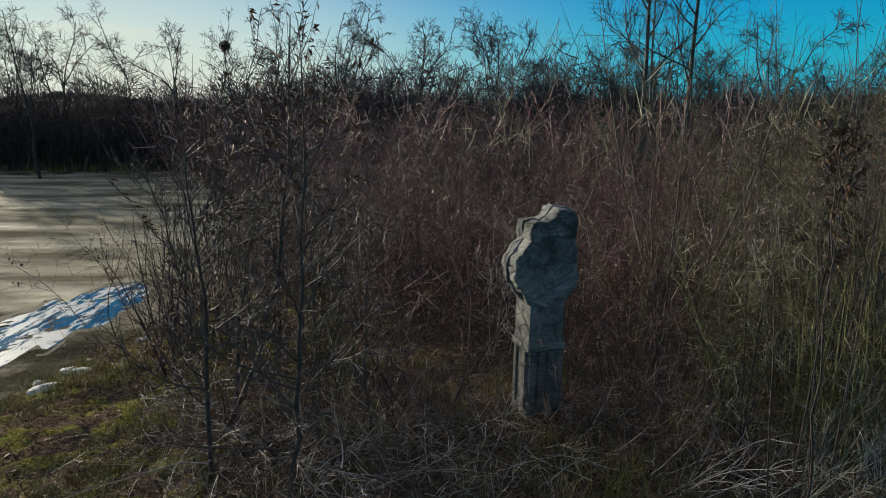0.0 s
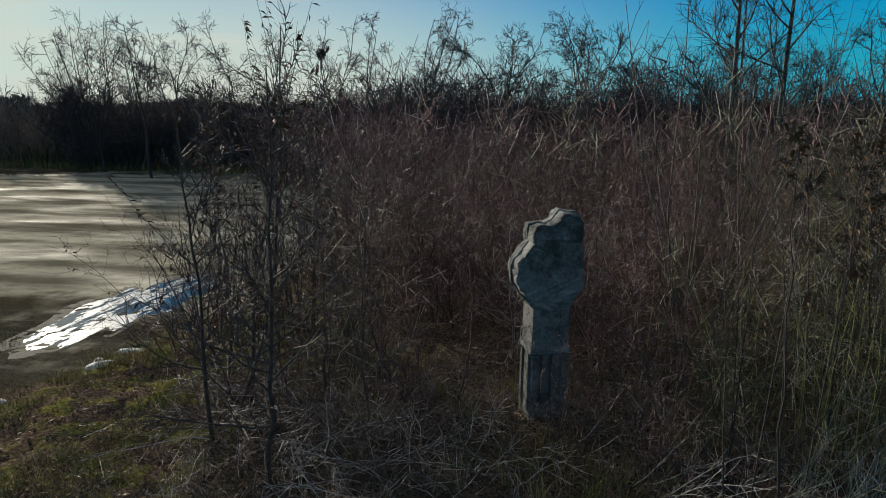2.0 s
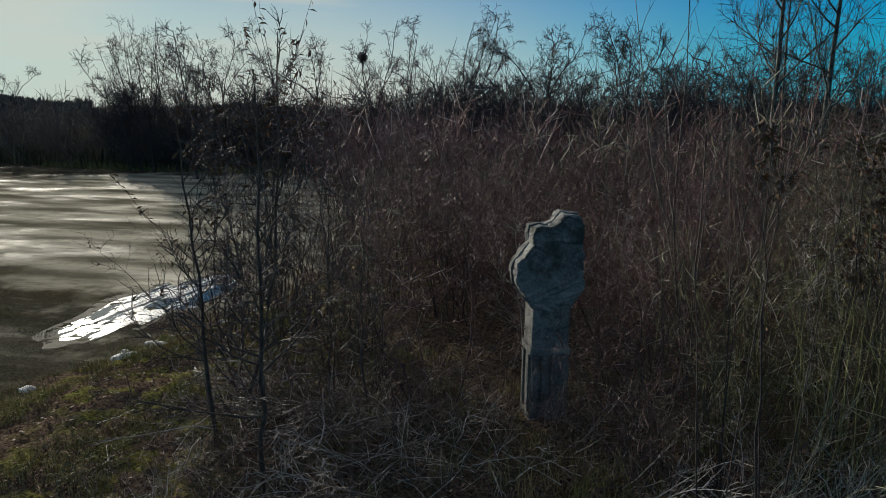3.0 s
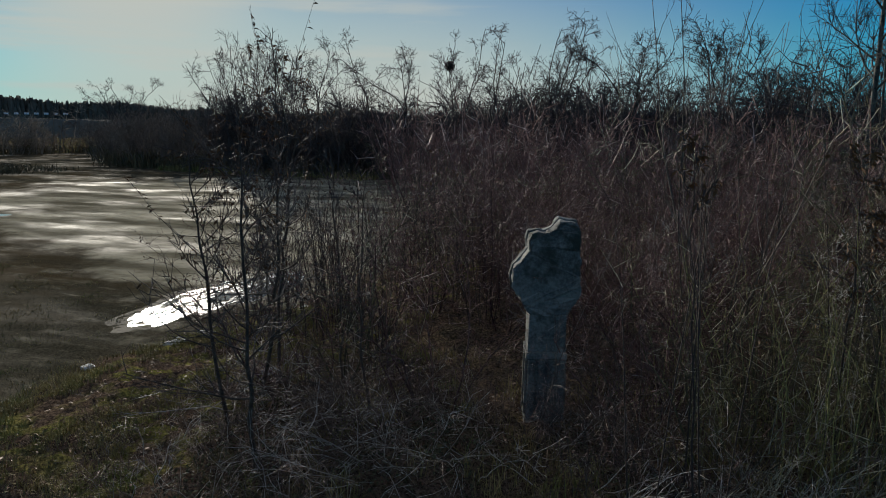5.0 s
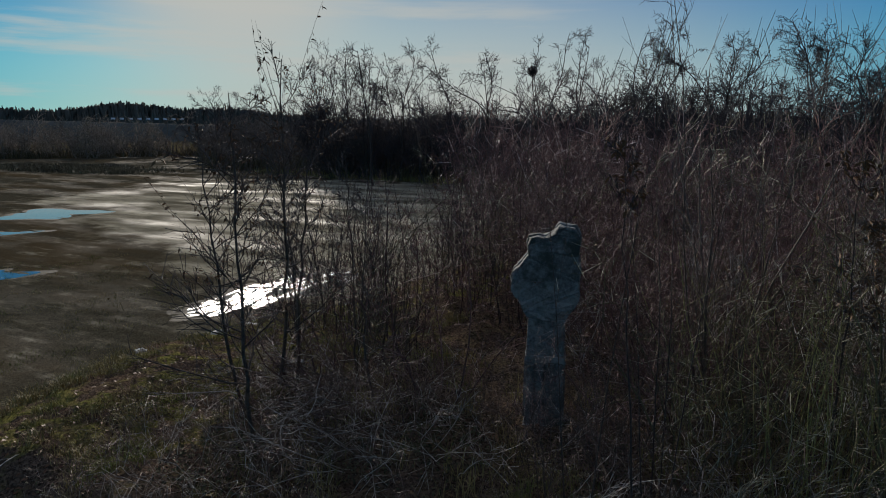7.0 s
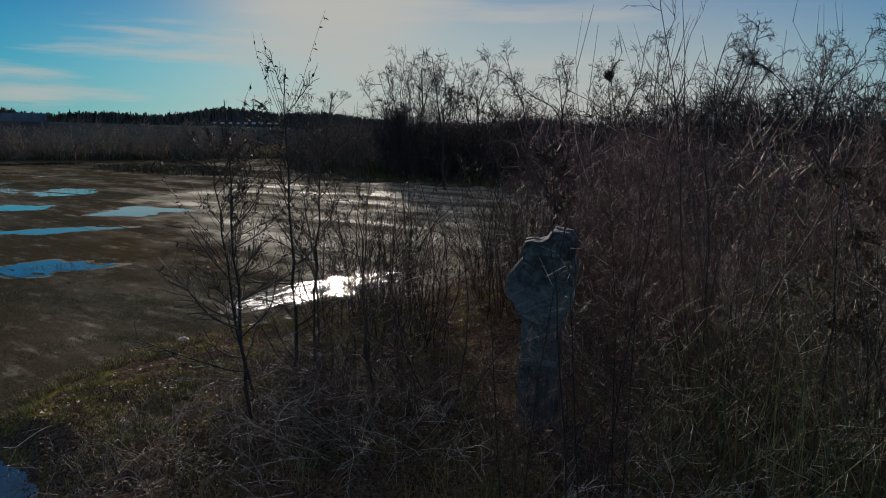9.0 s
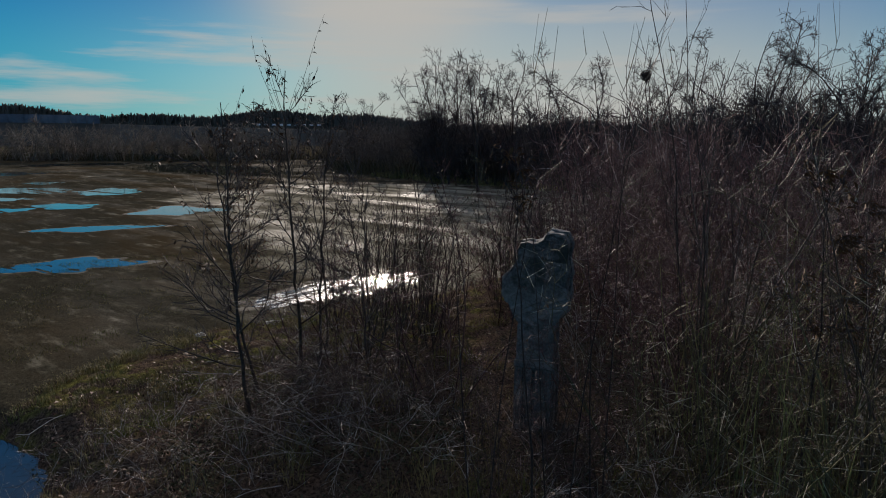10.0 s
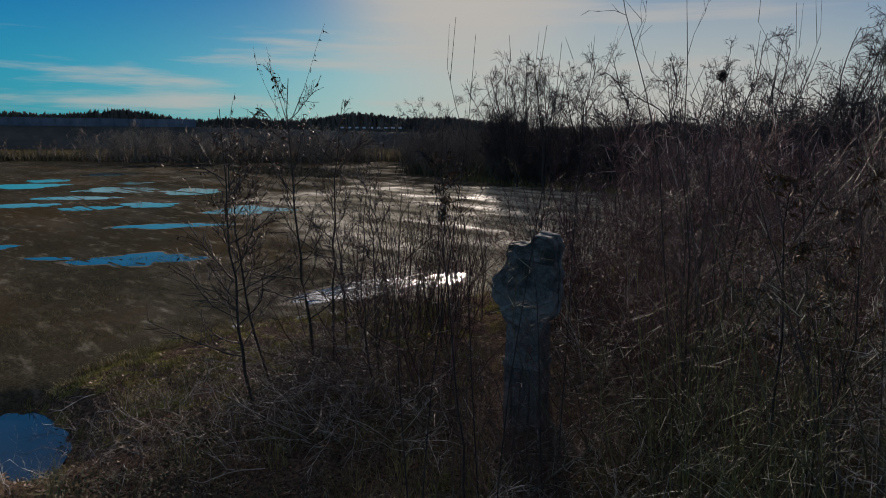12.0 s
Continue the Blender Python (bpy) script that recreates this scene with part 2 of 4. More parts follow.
def quad_mesh(name, v, f, material, smooth=False):
    me = bpy.data.meshes.new(name)
    me.vertices.add(len(v))
    me.vertices.foreach_set("co", np.ascontiguousarray(v, np.float32).ravel())
    me.loops.add(f.size)
    me.loops.foreach_set("vertex_index", np.ascontiguousarray(f, np.int32).ravel())
    me.polygons.add(len(f))
    me.polygons.foreach_set("loop_start", np.arange(len(f), dtype=np.int32) * f.shape[1])
    me.update(calc_edges=True)
    me.materials.append(material)
    if smooth:
        me.shade_smooth()
    return me


def part(name, data, material=None, parent=None, label=""):
    """Links a mesh or bmesh as one part of a thing."""
    if isinstance(data, bmesh.types.BMesh):
        me = bpy.data.meshes.new(name)
        data.to_mesh(me)
        data.free()
        me.materials.append(material)
        data = me
    ob = new(name, data)
    if parent:
        ob.parent = parent
    return tagged(ob, label) if label else ob


def unit(v):
    return v / (np.linalg.norm(v) + 1e-9)


def bent_path(rng, start, way, length, steps, wobble, lift=0.0):
    pts, at, way = [np.array(start, float)], np.array(start, float), unit(np.array(way, float))
    for _ in range(steps):
        way = unit(way + rng.normal(0, wobble, 3) + np.array([0, 0, lift]))
        at = at + way * length / steps
        pts.append(at)
    return np.array(pts)


def side_way(rng, way, angle):
    """A direction that leaves way by an angle."""
    way = unit(way)
    a = unit(np.cross(way, rng.normal(0, 1, 3)))
    return unit(way * math.cos(angle) + a * math.sin(angle))


def along(pts, u):
    s = u * (len(pts) - 1)
    i = min(int(s), len(pts) - 2)
    return pts[i] + (pts[i + 1] - pts[i]) * (s - i), pts[i + 1] - pts[i]


# ---- the ground ----
LOT_EDGE = [(-2.2, -40), (-2.4, -2), (-2.9, 1.6), (-4.2, 3.6), (-4.6, 5.6), (-4.1, 7.2), (-3.7, 9.5), (-3.7, 12.5), (-7.0, 21.5), (-10.0, 27), (-13.5, 32.5)]
FAR_EDGE = [(-13.5, 32.5), (-22, 33), (-35, 35), (-48, 45), (-56, 52), (-63, 36), (-74, 27), (-86, 12), (-98, -20), (-110, -60)]


def edge_x(y):
    return np.interp(y, [p[1] for p in LOT_EDGE], [p[0] for p in LOT_EDGE])


def far_y(x):
    return np.interp(-x, [-p[0] for p in FAR_EDGE], [p[1] for p in FAR_EDGE])


def mud_share(x, y):
    """1 on the open lot, 0 under the bushes."""
    side = np.clip((edge_x(y) - x) / 1.2 + 0.5, 0, 1)
    end = np.clip((far_y(x) - y) / 3.0 + 0.5, 0, 1)
    near = np.clip((y + 60) / 20, 0, 1)
    return side * end * near


def wave(x, y, s, seed):
    r = np.random.RandomState(seed)
    z = 0
    for k in range(6):
        a, p = r.uniform(0, 2 * np.pi, 2)
        q = s * r.uniform(0.6, 2.2)
        z = z + np.sin((x * np.cos(a) + y * np.sin(a)) * q + p) / 6
    return z


HOLLOW = (-2.5, 2.1)


def height(x, y):
    x, y = np.asarray(x, float), np.asarray(y, float)
    m = np.clip((edge_x(y) - x) / 0.9 + 1.0, 0, 1)
    z = -0.13 * m + (0.07 * wave(x, y, 1.1, 1) + 0.05 * wave(x, y, 3.6, 2) + 0.028 * wave(x, y, 9.0, 3)) * (1 - m)
    z = z - 0.36 * np.exp(-(((x - HOLLOW[0]) / 1.15) ** 2 + ((y - HOLLOW[1]) / 0.65) ** 2) ** 2)
    r = np.hypot(x, y)
    return z * np.clip((160 - r) / 60, 0, 1)


def steps_out(lo, hi, fine, reach):
    out, s, v = [], fine, hi
    while v < reach:
        s *= 1.16
        v += s
        out.append(v)
    back, s, v = [], fine, lo
    while v > -reach:
        s *= 1.16
        v -= s
        back.append(v)
    return np.array(back[::-1] + list(np.arange(lo, hi, fine)) + out)


def build_ground():
    xs, ys = steps_out(-9.0, 5.0, 0.09, 2600), steps_out(0.6, 11.5, 0.09, 2600)
    X, Y = np.meshgrid(xs, ys)
    Z = height(X, Y)
    near = (np.hypot(X, Y) < 40)
    rng = np.random.RandomState(5)
    Z = Z + near * rng.normal(0, 1, Z.shape) * (0.017 - 0.014 * np.clip(mud_share(X, Y) * 1.5, 0, 1))
    v = np.stack([X, Y, Z], -1).reshape(-1, 3)
    w = len(xs)
    k = (np.arange(len(ys) - 1)[:, None] * w + np.arange(w - 1)[None]).reshape(-1)
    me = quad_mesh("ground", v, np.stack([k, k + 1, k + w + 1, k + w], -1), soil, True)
    layer = me.attributes.new("mud", "FLOAT", "POINT")
    layer.data.foreach_set("value", mud_share(X, Y).astype(np.float32).ravel())
    share = np.clip((Y - (6.5 + 0.36 * np.maximum(-X - 5, 0))) / 4.0, 0, 1) * np.clip((34 - Y) / 6, 0, 1) * np.clip((X + 30) / 8, 0, 1)
    layer = me.attributes.new("bare", "FLOAT", "POINT")
    layer.data.foreach_set("value", share.astype(np.float32).ravel())
    return tagged(new("ground", me), "dark leaf-strewn soil giving way to wet sandy clay", "ground", kind="structure")


build_ground()


def puddle(cx, cy, rx, ry, turn, seed, z=None, label="shallow puddle of meltwater on sandy clay", ragged=0.35, rim=0.0, frozen=False):
    rng = np.random.RandomState(seed)
    n = 96
    a = np.arange(n) * 2 * np.pi / n
    r = np.ones(n)
    for k in range(2, 15):
        r += ragged * rng.normal(0, 1) / k ** 1.05 * np.cos(k * a + rng.uniform(0, 6.28))
    r = np.clip(r, 0.3, 1.7)
    x, y = rx * r * np.cos(a), ry * r * np.sin(a)
    c, s = math.cos(radians(turn)), math.sin(radians(turn))
    X, Y = cx + x * c - y * s, cy + x * s + y * c
    if z is None:
        z = -0.127
    bm = bmesh.new()
    top = [bm.verts.new((px, py, z)) for px, py in zip(X, Y)]
    bm.faces.new(top)
    bottom = [bm.verts.new((px, py, z - 0.05)) for px, py in zip(X, Y)]
    for i in range(n):
        bm.faces.new((top[i - 1], top[i], bottom[i], bottom[i - 1]))
    ob = part("puddle", bm, puddle_ice if frozen else puddle_water)
    if rim:
        grown = 1.0 + rim * np.clip(0.6 + sum(rng.normal(0, 1) / k * np.cos(k * a + rng.uniform(0, 6.28)) for k in range(2, 12)) * 0.5, 0.1, 1.6)
        rm = bmesh.new()
        outer = [rm.verts.new((cx + (px - cx) * q, cy + (py - cy) * q, z - 0.0016)) for px, py, q in zip(X, Y, grown)]
        rm.faces.new(outer)
        part("wet_margin", rm, wet_clay, ob, "dark wet clay round the water")
    return tagged(ob, label, "puddle", group="puddles on the lot", kind="structure")


puddle(-5.3, 8.85, 1.85, 0.66, 98, 3, rim=0.3, frozen=True, label="half-frozen puddle with pale ice streaks beside bushes")
near_puddles = [(-11.45, 6.15, 1.2, 0.85, 49), (-12.9, 4.6, 0.6, 0.2, 49), (-17.0, 8.9, 1.7, 0.55, 62), (-15.6, 3.9, 0.6, 0.3, 49), (-19.7, 13.1, 1.7, 1.2, 45)]
far_puddles = [(-24.4, 8.4, 1.0, 0.9, 40), (-24.3, 10.7, 1.1, 1.1, 50), (-27.4, 6.4, 1.6, 0.9, 50), (-29.6, 9.2, 1.7, 1.0, 60), (-33.4, 12.2, 2.2, 1.7, 51), (-30.0, 14.8, 1.5, 2.0, 51), (-39.6, 9.0, 2.0, 2.0, 60)]
dim_puddles = [(-49.2, 16.2, 1.8, 2.0, 52), (-38.3, 14.6, 1.0, 0.9, 51), (-61.2, 22.8, 1.8, 3.0, 53), (-60.8, 27.2, 2.6, 2.6, 54), (-43.9, 11.0, 1.4, 1.4, 52), (-47.0, 32.6, 1.6, 2.6, 48)]
for n, (cx, cy, rx, ry, turn) in enumerate(near_puddles + far_puddles + dim_puddles):
    puddle(cx, cy, rx, ry, turn, 60 + n, ragged=0.34, rim=0.25 if n < len(near_puddles) else 0.0)
puddle(HOLLOW[0], HOLLOW[1], 1.05, 0.5, -10, 31, z=-0.29, label="dark puddle in a hollow below a grassy bank", ragged=0.2)


# ---- the stone cross ----
def build_cross():
    root = new("stone_cross")
    root.matrix_world = pose(0.89, 5.86, float(height(0.89, 5.86)) - 0.08, 0, 0.4, 20)
    rng = np.random.RandomState(8)

    def slab(outline, y0, y1, cuts=5, rough=0.006, inset=0.012):
        """A thick upright slab with the given front outline, chipped along its edges."""
        bm = bmesh.new()
        front = bm.faces.new([bm.verts.new((x, y0, z)) for x, z in outline])
        made = bmesh.ops.extrude_face_region(bm, geom=[front])
        bmesh.ops.translate(bm, verts=[v for v in made["geom"] if isinstance(v, bmesh.types.BMVert)], vec=(0, y1 - y0, 0))
        bmesh.ops.recalc_face_normals(bm, faces=bm.faces)
        bmesh.ops.bevel(bm, geom=[e for e in bm.edges], offset=inset, segments=2, affect="EDGES", profile=0.6)
        bmesh.ops.triangulate(bm, faces=[f for f in bm.faces if len(f.verts) > 4])
        bmesh.ops.subdivide_edges(bm, edges=[e for e in bm.edges if e.calc_length() > 0.07], cuts=2, use_grid_fill=True)
        for v in bm.verts:
            n = noise.noise_vector(v.co * 9) * rough + noise.noise_vector(v.co * 31) * rough * 0.6
            v.co += n
        return bm

    # shaft: narrower below, a moulded band, plain above
    part("shaft", slab([(-0.18, 0), (0.18, 0), (0.172, 1.12), (-0.172, 1.12)], -0.15, 0.15), stone_face, root)
    part("base_block", slab([(-0.20, -0.08), (0.20, -0.08), (0.192, 0.08), (-0.192, 0.08)], -0.18, 0.18), stone_face, root)
    part("band", slab([(-0.19, 0.70), (0.19, 0.70), (0.186, 0.765), (-0.186, 0.765)], -0.172, 0.172, inset=0.008), stone_face, root, "worn moulded band")
    for x in (-0.138, -0.046, 0.046, 0.138):
        part("flute", slab([(x - 0.033, 0.14), (x + 0.033, 0.14), (x + 0.033, 0.69), (x - 0.033, 0.69)], -0.169, -0.135, rough=0.003, inset=0.006), stone_face, root)
    for y in (-0.09, 0.09):
        part("flute", slab([(-0.196, 0.14), (-0.16, 0.14), (-0.16, 0.69), (-0.191, 0.69)], y - 0.028, y + 0.028, rough=0.003, inset=0.005), stone_face, root)
        part("flute", slab([(0.16, 0.14), (0.196, 0.14), (0.191, 0.69), (0.16, 0.69)], y - 0.028, y + 0.028, rough=0.003, inset=0.005), stone_face, root)
    head = [(-0.165, 1.11), (0.165, 1.11), (0.205, 1.18), (0.262, 1.25), (0.285, 1.36), (0.272, 1.47), (0.282, 1.58), (0.262, 1.72), (0.27, 1.88), (0.235, 1.965), (0.16, 1.975), (0.075, 1.99), (0.045, 1.935), (0.01, 1.90),
            (-0.05, 1.875), (-0.11, 1.885), (-0.185, 1.87), (-0.205, 1.80), (-0.185, 1.72), (-0.235, 1.64), (-0.315, 1.56), (-0.335, 1.46), (-0.315, 1.35), (-0.26, 1.26), (-0.20, 1.18)]
    part("head", slab(head, -0.15, 0.15, rough=0.024, inset=0.016), stone_face, root, "broken weathered cross head with stub arms")
    rim = [(x * 1.06, 1.5 + (z - 1.5) * 1.035) for x, z in head[2:]]
    part("moulding", slab(rim, 0.0, 0.09, rough=0.016, inset=0.01), stone_face, root, "worn raised edge round the cross head")
    return tagged(root, "weathered grey stone cross with stub arms and fluted shaft", "stone cross")


build_cross()


# ---- shrubs and trees ----
def shrub(name, seed, tall, stems, spread, lean, bark, twig, label, category="shrub", branches=11, twigs=5, thick=0.0125, leaves=0.0, low=0.1, steps=7, fine=1, group="", wobble=0.13, least=0.0023, angles=(0.55, 1.45), lift=0.03):
    """A bush: stems with their side branches, and the mass of fine twigs."""
    rng = np.random.RandomState(seed)
    root = new(name)
    twig_geo, leaf_geo = Geo(), Geo()
    for s in range(stems):
        g = Geo()
        a, r = rng.uniform(0, 6.283), spread * math.sqrt(rng.uniform(0, 1))
        start = (r * math.cos(a), r * math.sin(a), -0.06)
        ln = lean * rng.uniform(0.2, 1.3)
        length = tall * rng.uniform(0.6, 1.05)
        pts = bent_path(rng, start, (math.cos(a) * ln, math.sin(a) * ln, 1), length, steps, wobble, 0.05)
        th = thick * rng.uniform(0.6, 1.25)
        g.tube(pts, np.linspace(th, th * 0.2, len(pts)), 5 if steps > 4 else 4)
        for b in range(branches):
            u = rng.uniform(low, 0.98)
            at, along_way = along(pts, u)
            bl = tall * rng.uniform(0.10, 0.30) * (1.2 - 0.7 * u)
            bp = bent_path(rng, at, side_way(rng, along_way, rng.uniform(*angles)), bl, 3, 0.22, lift)
            br = max(th * 0.42 * (1.1 - 0.5 * u), least)
            g.tube(bp, np.linspace(br, br * 0.35, len(bp)), 3)
            for k in range(twigs):
                ta, tw = along(bp, rng.uniform(0.15, 1.0))
                tl = bl * rng.uniform(0.16, 0.55)
                tp = bent_path(rng, ta, side_way(rng, tw, rng.uniform(*angles)), tl, fine, 0.2, lift)
                tr = max(br * 0.5, least)
                twig_geo.tube(tp, np.linspace(tr, tr * 0.45, len(tp)), 3)
                if leaves and rng.uniform() < leaves:
                    for q in range(2):
                        leaf_geo.leaf(along(tp, rng.uniform(0.3, 1))[0], unit(rng.normal(0, 1, 3) + np.array([0, 0, -0.8])), rng.uniform(0.018, 0.05), rng.uniform(0.006, 0.014))
        part("stem", g.mesh("stem", bark, True), parent=root)
    tagged(part("crown", twig_geo.mesh("crown", twig), parent=root), kind="stuff")
    if leaf_geo.n:
        tagged(part("dry_leaves", leaf_geo.mesh("dry_leaves", leaf_brown), parent=root), "withered brown leaves", kind="stuff")
    return tagged(root, label, category, group)


def set_at(ob, x, y, turn=0, size=1.0, stretch=1.0, first=False):
    m = pose(x, y, float(height(x, y)), 0, 0, turn) @ Matrix.Diagonal((size, size, size * stretch, 1))
    if first:
        ob.matrix_world = m
        return ob
    return copy_thing(ob, m)


def tree(name, seed, tall, thick, limbs, label, bark=None, twig=None, crown_from=0.3, limb_len=0.35, rise=0.6, sub=5, twigs=5, lean=0.05, leaves=0, split_limbs=True, twig_r=0.006, category="tree", wobble=0.06):
    bark, twig = bark or grey_bark, twig or grey_twig
    rng = np.random.RandomState(seed)
    root = new(name)
    trunk, crown, leaf_geo = Geo(), Geo(), Geo()
    pts = bent_path(rng, (0, 0, -0.1), (rng.normal(0, lean), rng.normal(0, lean), 1), tall, 9, wobble, 0.03)
    trunk.tube(pts, np.linspace(1, 0.12, len(pts)) ** 0.9 * thick, 7)
    part("trunk", trunk.mesh("trunk", bark, True), parent=root)
    for i in range(limbs):
        u = crown_from + (0.98 - crown_from) * (i + rng.uniform(0, 1)) / limbs
        at, way = along(pts, u)
        ll = tall * limb_len * rng.uniform(0.6, 1.15) * max(1.25 - 0.75 * u, 0.65)
        lp = bent_path(rng, at, side_way(rng, way, rise * rng.uniform(0.8, 1.3)), ll, 5, 0.13, 0.07)
        lr = thick * 0.42 * (1.15 - 0.75 * u)
        limb = Geo()
        limb.tube(lp, np.linspace(lr, lr * 0.25, len(lp)), 5)
        for k in range(sub):
            sa, sw = along(lp, rng.uniform(0.25, 1.0))
            sl = ll * rng.uniform(0.3, 0.6)
            sp = bent_path(rng, sa, side_way(rng, sw, rng.uniform(0.4, 0.9)), sl, 3, 0.16, 0.06)
            sr = max(lr * 0.32, twig_r)
            crown.tube(sp, np.linspace(sr, sr * 0.4, len(sp)), 3)
            for q in range(twigs):
                ta, tw = along(sp, rng.uniform(0.2, 1.0))
                tl = sl * rng.uniform(0.3, 0.7)
                tp = bent_path(rng, ta, side_way(rng, tw, rng.uniform(0.4, 1.0)), tl, 2, 0.2, 0.04)
                tr = twig_r * 0.8
                crown.tube(tp, np.linspace(tr, tr * 0.5, 3), 3)
                if leaves and rng.uniform() < leaves:
                    for _ in range(3):
                        leaf_geo.leaf(along(tp, rng.uniform(0.2, 1))[0], unit(rng.normal(0, 1, 3) + np.array([0, 0, -1.2])), rng.uniform(0.04, 0.08), rng.uniform(0.008, 0.015))
        part("limb", limb.mesh("limb", bark, True), parent=root)
    tagged(part("crown", crown.mesh("crown", twig), parent=root), kind="stuff")
    if leaf_geo.n:
        tagged(part("dry_leaves", leaf_geo.mesh("dry_leaves", leaf_brown), parent=root), "withered hanging leaves", kind="stuff")
    return tagged(root, label, category)


# bushes near the cross
RED = "leafless bush of thin upright red-brown stems"
OLIVE = "leafless bush of thin upright olive-green stems"
near_red = [shrub("shrub", 40 + i, 2.7, 8, 0.34, 0.38, red_bark, red_twig, RED, branches=15, twigs=6, wobble=0.24, thick=0.0095, angles=(0.6, 1.45), lift=0.02, leaves=0.1, group="thicket round the cross") for i in range(4)]
# bushes added in a pale tone to stand for stems glinting in the sun
near_glint = [shrub("shrub", 50 + i, 2.4, 5, 0.3, 0.34, dead_wood, dead_wood, "leafless bush of thin stems coloured pale like sun glints", branches=12, twigs=5, thick=0.005, least=0.0018, wobble=0.2, group="thicket round the cross") for i in range(2)]
near_olive = [shrub("shrub", 60 + i, 2.8, 8, 0.34, 0.34, olive_bark, olive_twig, OLIVE, branches=14, twigs=6, wobble=0.24, thick=0.0095, angles=(0.6, 1.45), lift=0.02, leaves=0.12, group="thicket round the cross") for i in range(3)]
mid_red = [shrub("shrub", 80 + i, 2.9, 6, 0.55, 0.26, red_bark, red_twig, "leafless red-brown bush deep in the thicket", branches=11, twigs=6, thick=0.014, steps=5, wobble=0.18, least=0.003, group="thicket beyond the cross") for i in range(3)]
mid_olive = [shrub("shrub", 95 + i, 2.9, 6, 0.55, 0.26, olive_bark, olive_twig, "leafless olive-grey bush deep in the thicket", branches=11, twigs=6, thick=0.014, steps=5, wobble=0.18, least=0.003, group="thicket beyond the cross") for i in range(3)]
used = set()


def plant(ob, x, y, turn, size, stretch=1.0):
    first = ob.name not in used
    used.add(ob.name)
    return set_at(ob, x, y, turn, size, stretch, first)


def clear_of_path(x, y, gap=2.7):
    ax, ay, bx, by = 0.0, 0.0, 4.95, 1.1
    u = max(0, min(1, ((x - ax) * (bx - ax) + (y - ay) * (by - ay)) / ((bx - ax) ** 2 + (by - ay) ** 2)))
    return math.hypot(x - ax - u * (bx - ax), y - ay - u * (by - ay)) > gap


def in_sun_gap(x, y, wide=0.52):
    """A strip kept clear of bushes, added so that low sun reaches the cross."""
    dx, dy = x - 0.92, y - 5.78
    ax, ay = -math.sin(radians(SUN_AZ)), math.cos(radians(SUN_AZ))
    far = dx * ax + dy * ay
    return 0 < far < 9 and abs(dx * ay - dy * ax) < wide * (1.4 if far < 3.5 else 1.0)


def scatter(rng, n, inside, box, gap):
    """Loose spacing: n places at least gap apart."""
    out = []
    for _ in range(n * 40):
        x, y = rng.uniform(box[0], box[1]), rng.uniform(box[2], box[3])
        if inside(x, y) and all((x - a) ** 2 + (y - b) ** 2 > gap * gap for a, b in out):
            out.append((x, y))
            if len(out) == n:
                break
    return out


def near_edge(x):
    return np.interp(x, [-4.5, -1.9, 0.1, 0.6, 1.1, 1.9, 2.6, 4.2, 7, 14], [7.2, 5.2, 5.1, 5.9, 6.4, 5.4, 4.8, 4.75, 5.0, 5.4])


rng = np.random.RandomState(17)
beside_lot = scatter(rng, 46, lambda x, y: edge_x(y) + 0.7 < x < 0.6 and y > near_edge(x) and not in_sun_gap(x, y), (-4, 0.6, 4, 12), 0.7)
beside_lot = [(x, y) for x, y in beside_lot if x > -0.7 or rng.uniform() < 0.68]
for x, y in beside_lot + scatter(rng, 92, lambda x, y: x > 0.7 and y > near_edge(x) and clear_of_path(x, y) and not in_sun_gap(x, y), (0.6, 10, 4, 12), 0.64):
    olive = rng.uniform() < np.clip((x - 0.42 * y + 0.9) / 1.6, 0.08, 0.9)
    kind = near_glint if rng.uniform() < 0.09 else near_olive if olive else near_red
    plant(kind[rng.randint(len(kind))], x, y, rng.uniform(0, 360), rng.uniform(0.78, 1.02) * (1.0 + 0.12 * min(1, max(0, x - 2.5))), rng.uniform(0.92, 1.06))
for x, y in scatter(rng, 110, lambda x, y: x > edge_x(y) + 0.5 and y > 11.5 - 0.1 * abs(x), (-8, 16, 9, 20), 0.95):
    olive = rng.uniform() < np.clip((x - 0.3 * y + 1.0) / 4.0, 0.05, 0.85)
    kind = mid_olive if olive else mid_red
    plant(kind[rng.randint(len(kind))], x, y, rng.uniform(0, 360), rng.uniform(0.85, 1.12), rng.uniform(0.88, 1.08))

# sparse young growth close to the cross
sparse = [shrub("shrub", 110 + i, 2.3, 3, 0.15, 0.22, young_bark, red_twig, "sparse young bush with few thin bare stems", branches=9, twigs=4, thick=0.007, least=0.0018, group="thicket round the cross") for i in range(2)]
for i, (x, y, size) in enumerate([(1.5, 5.05, 0.62), (1.8, 4.75, 0.72), (1.15, 5.15, 0.5), (0.45, 5.2, 0.55), (2.2, 4.6, 0.85), (1.95, 5.2, 0.9), (-0.1, 4.9, 0.75), (2.7, 3.9, 0.75), (1.2, 4.85, 0.85), (1.42, 4.45, 0.85), (1.12, 5.3, 0.75), (1.65, 4.15, 0.75), (0.7, 5.3, 0.8), (0.95, 5.05, 0.9), (1.6, 4.95, 1.0), (2.0, 4.5, 0.95), (1.35, 5.4, 1.0), (2.35, 4.15, 0.8), (1.75, 5.0, 1.05)]):
    plant(sparse[i % 2], x, y, 70 * i, size)

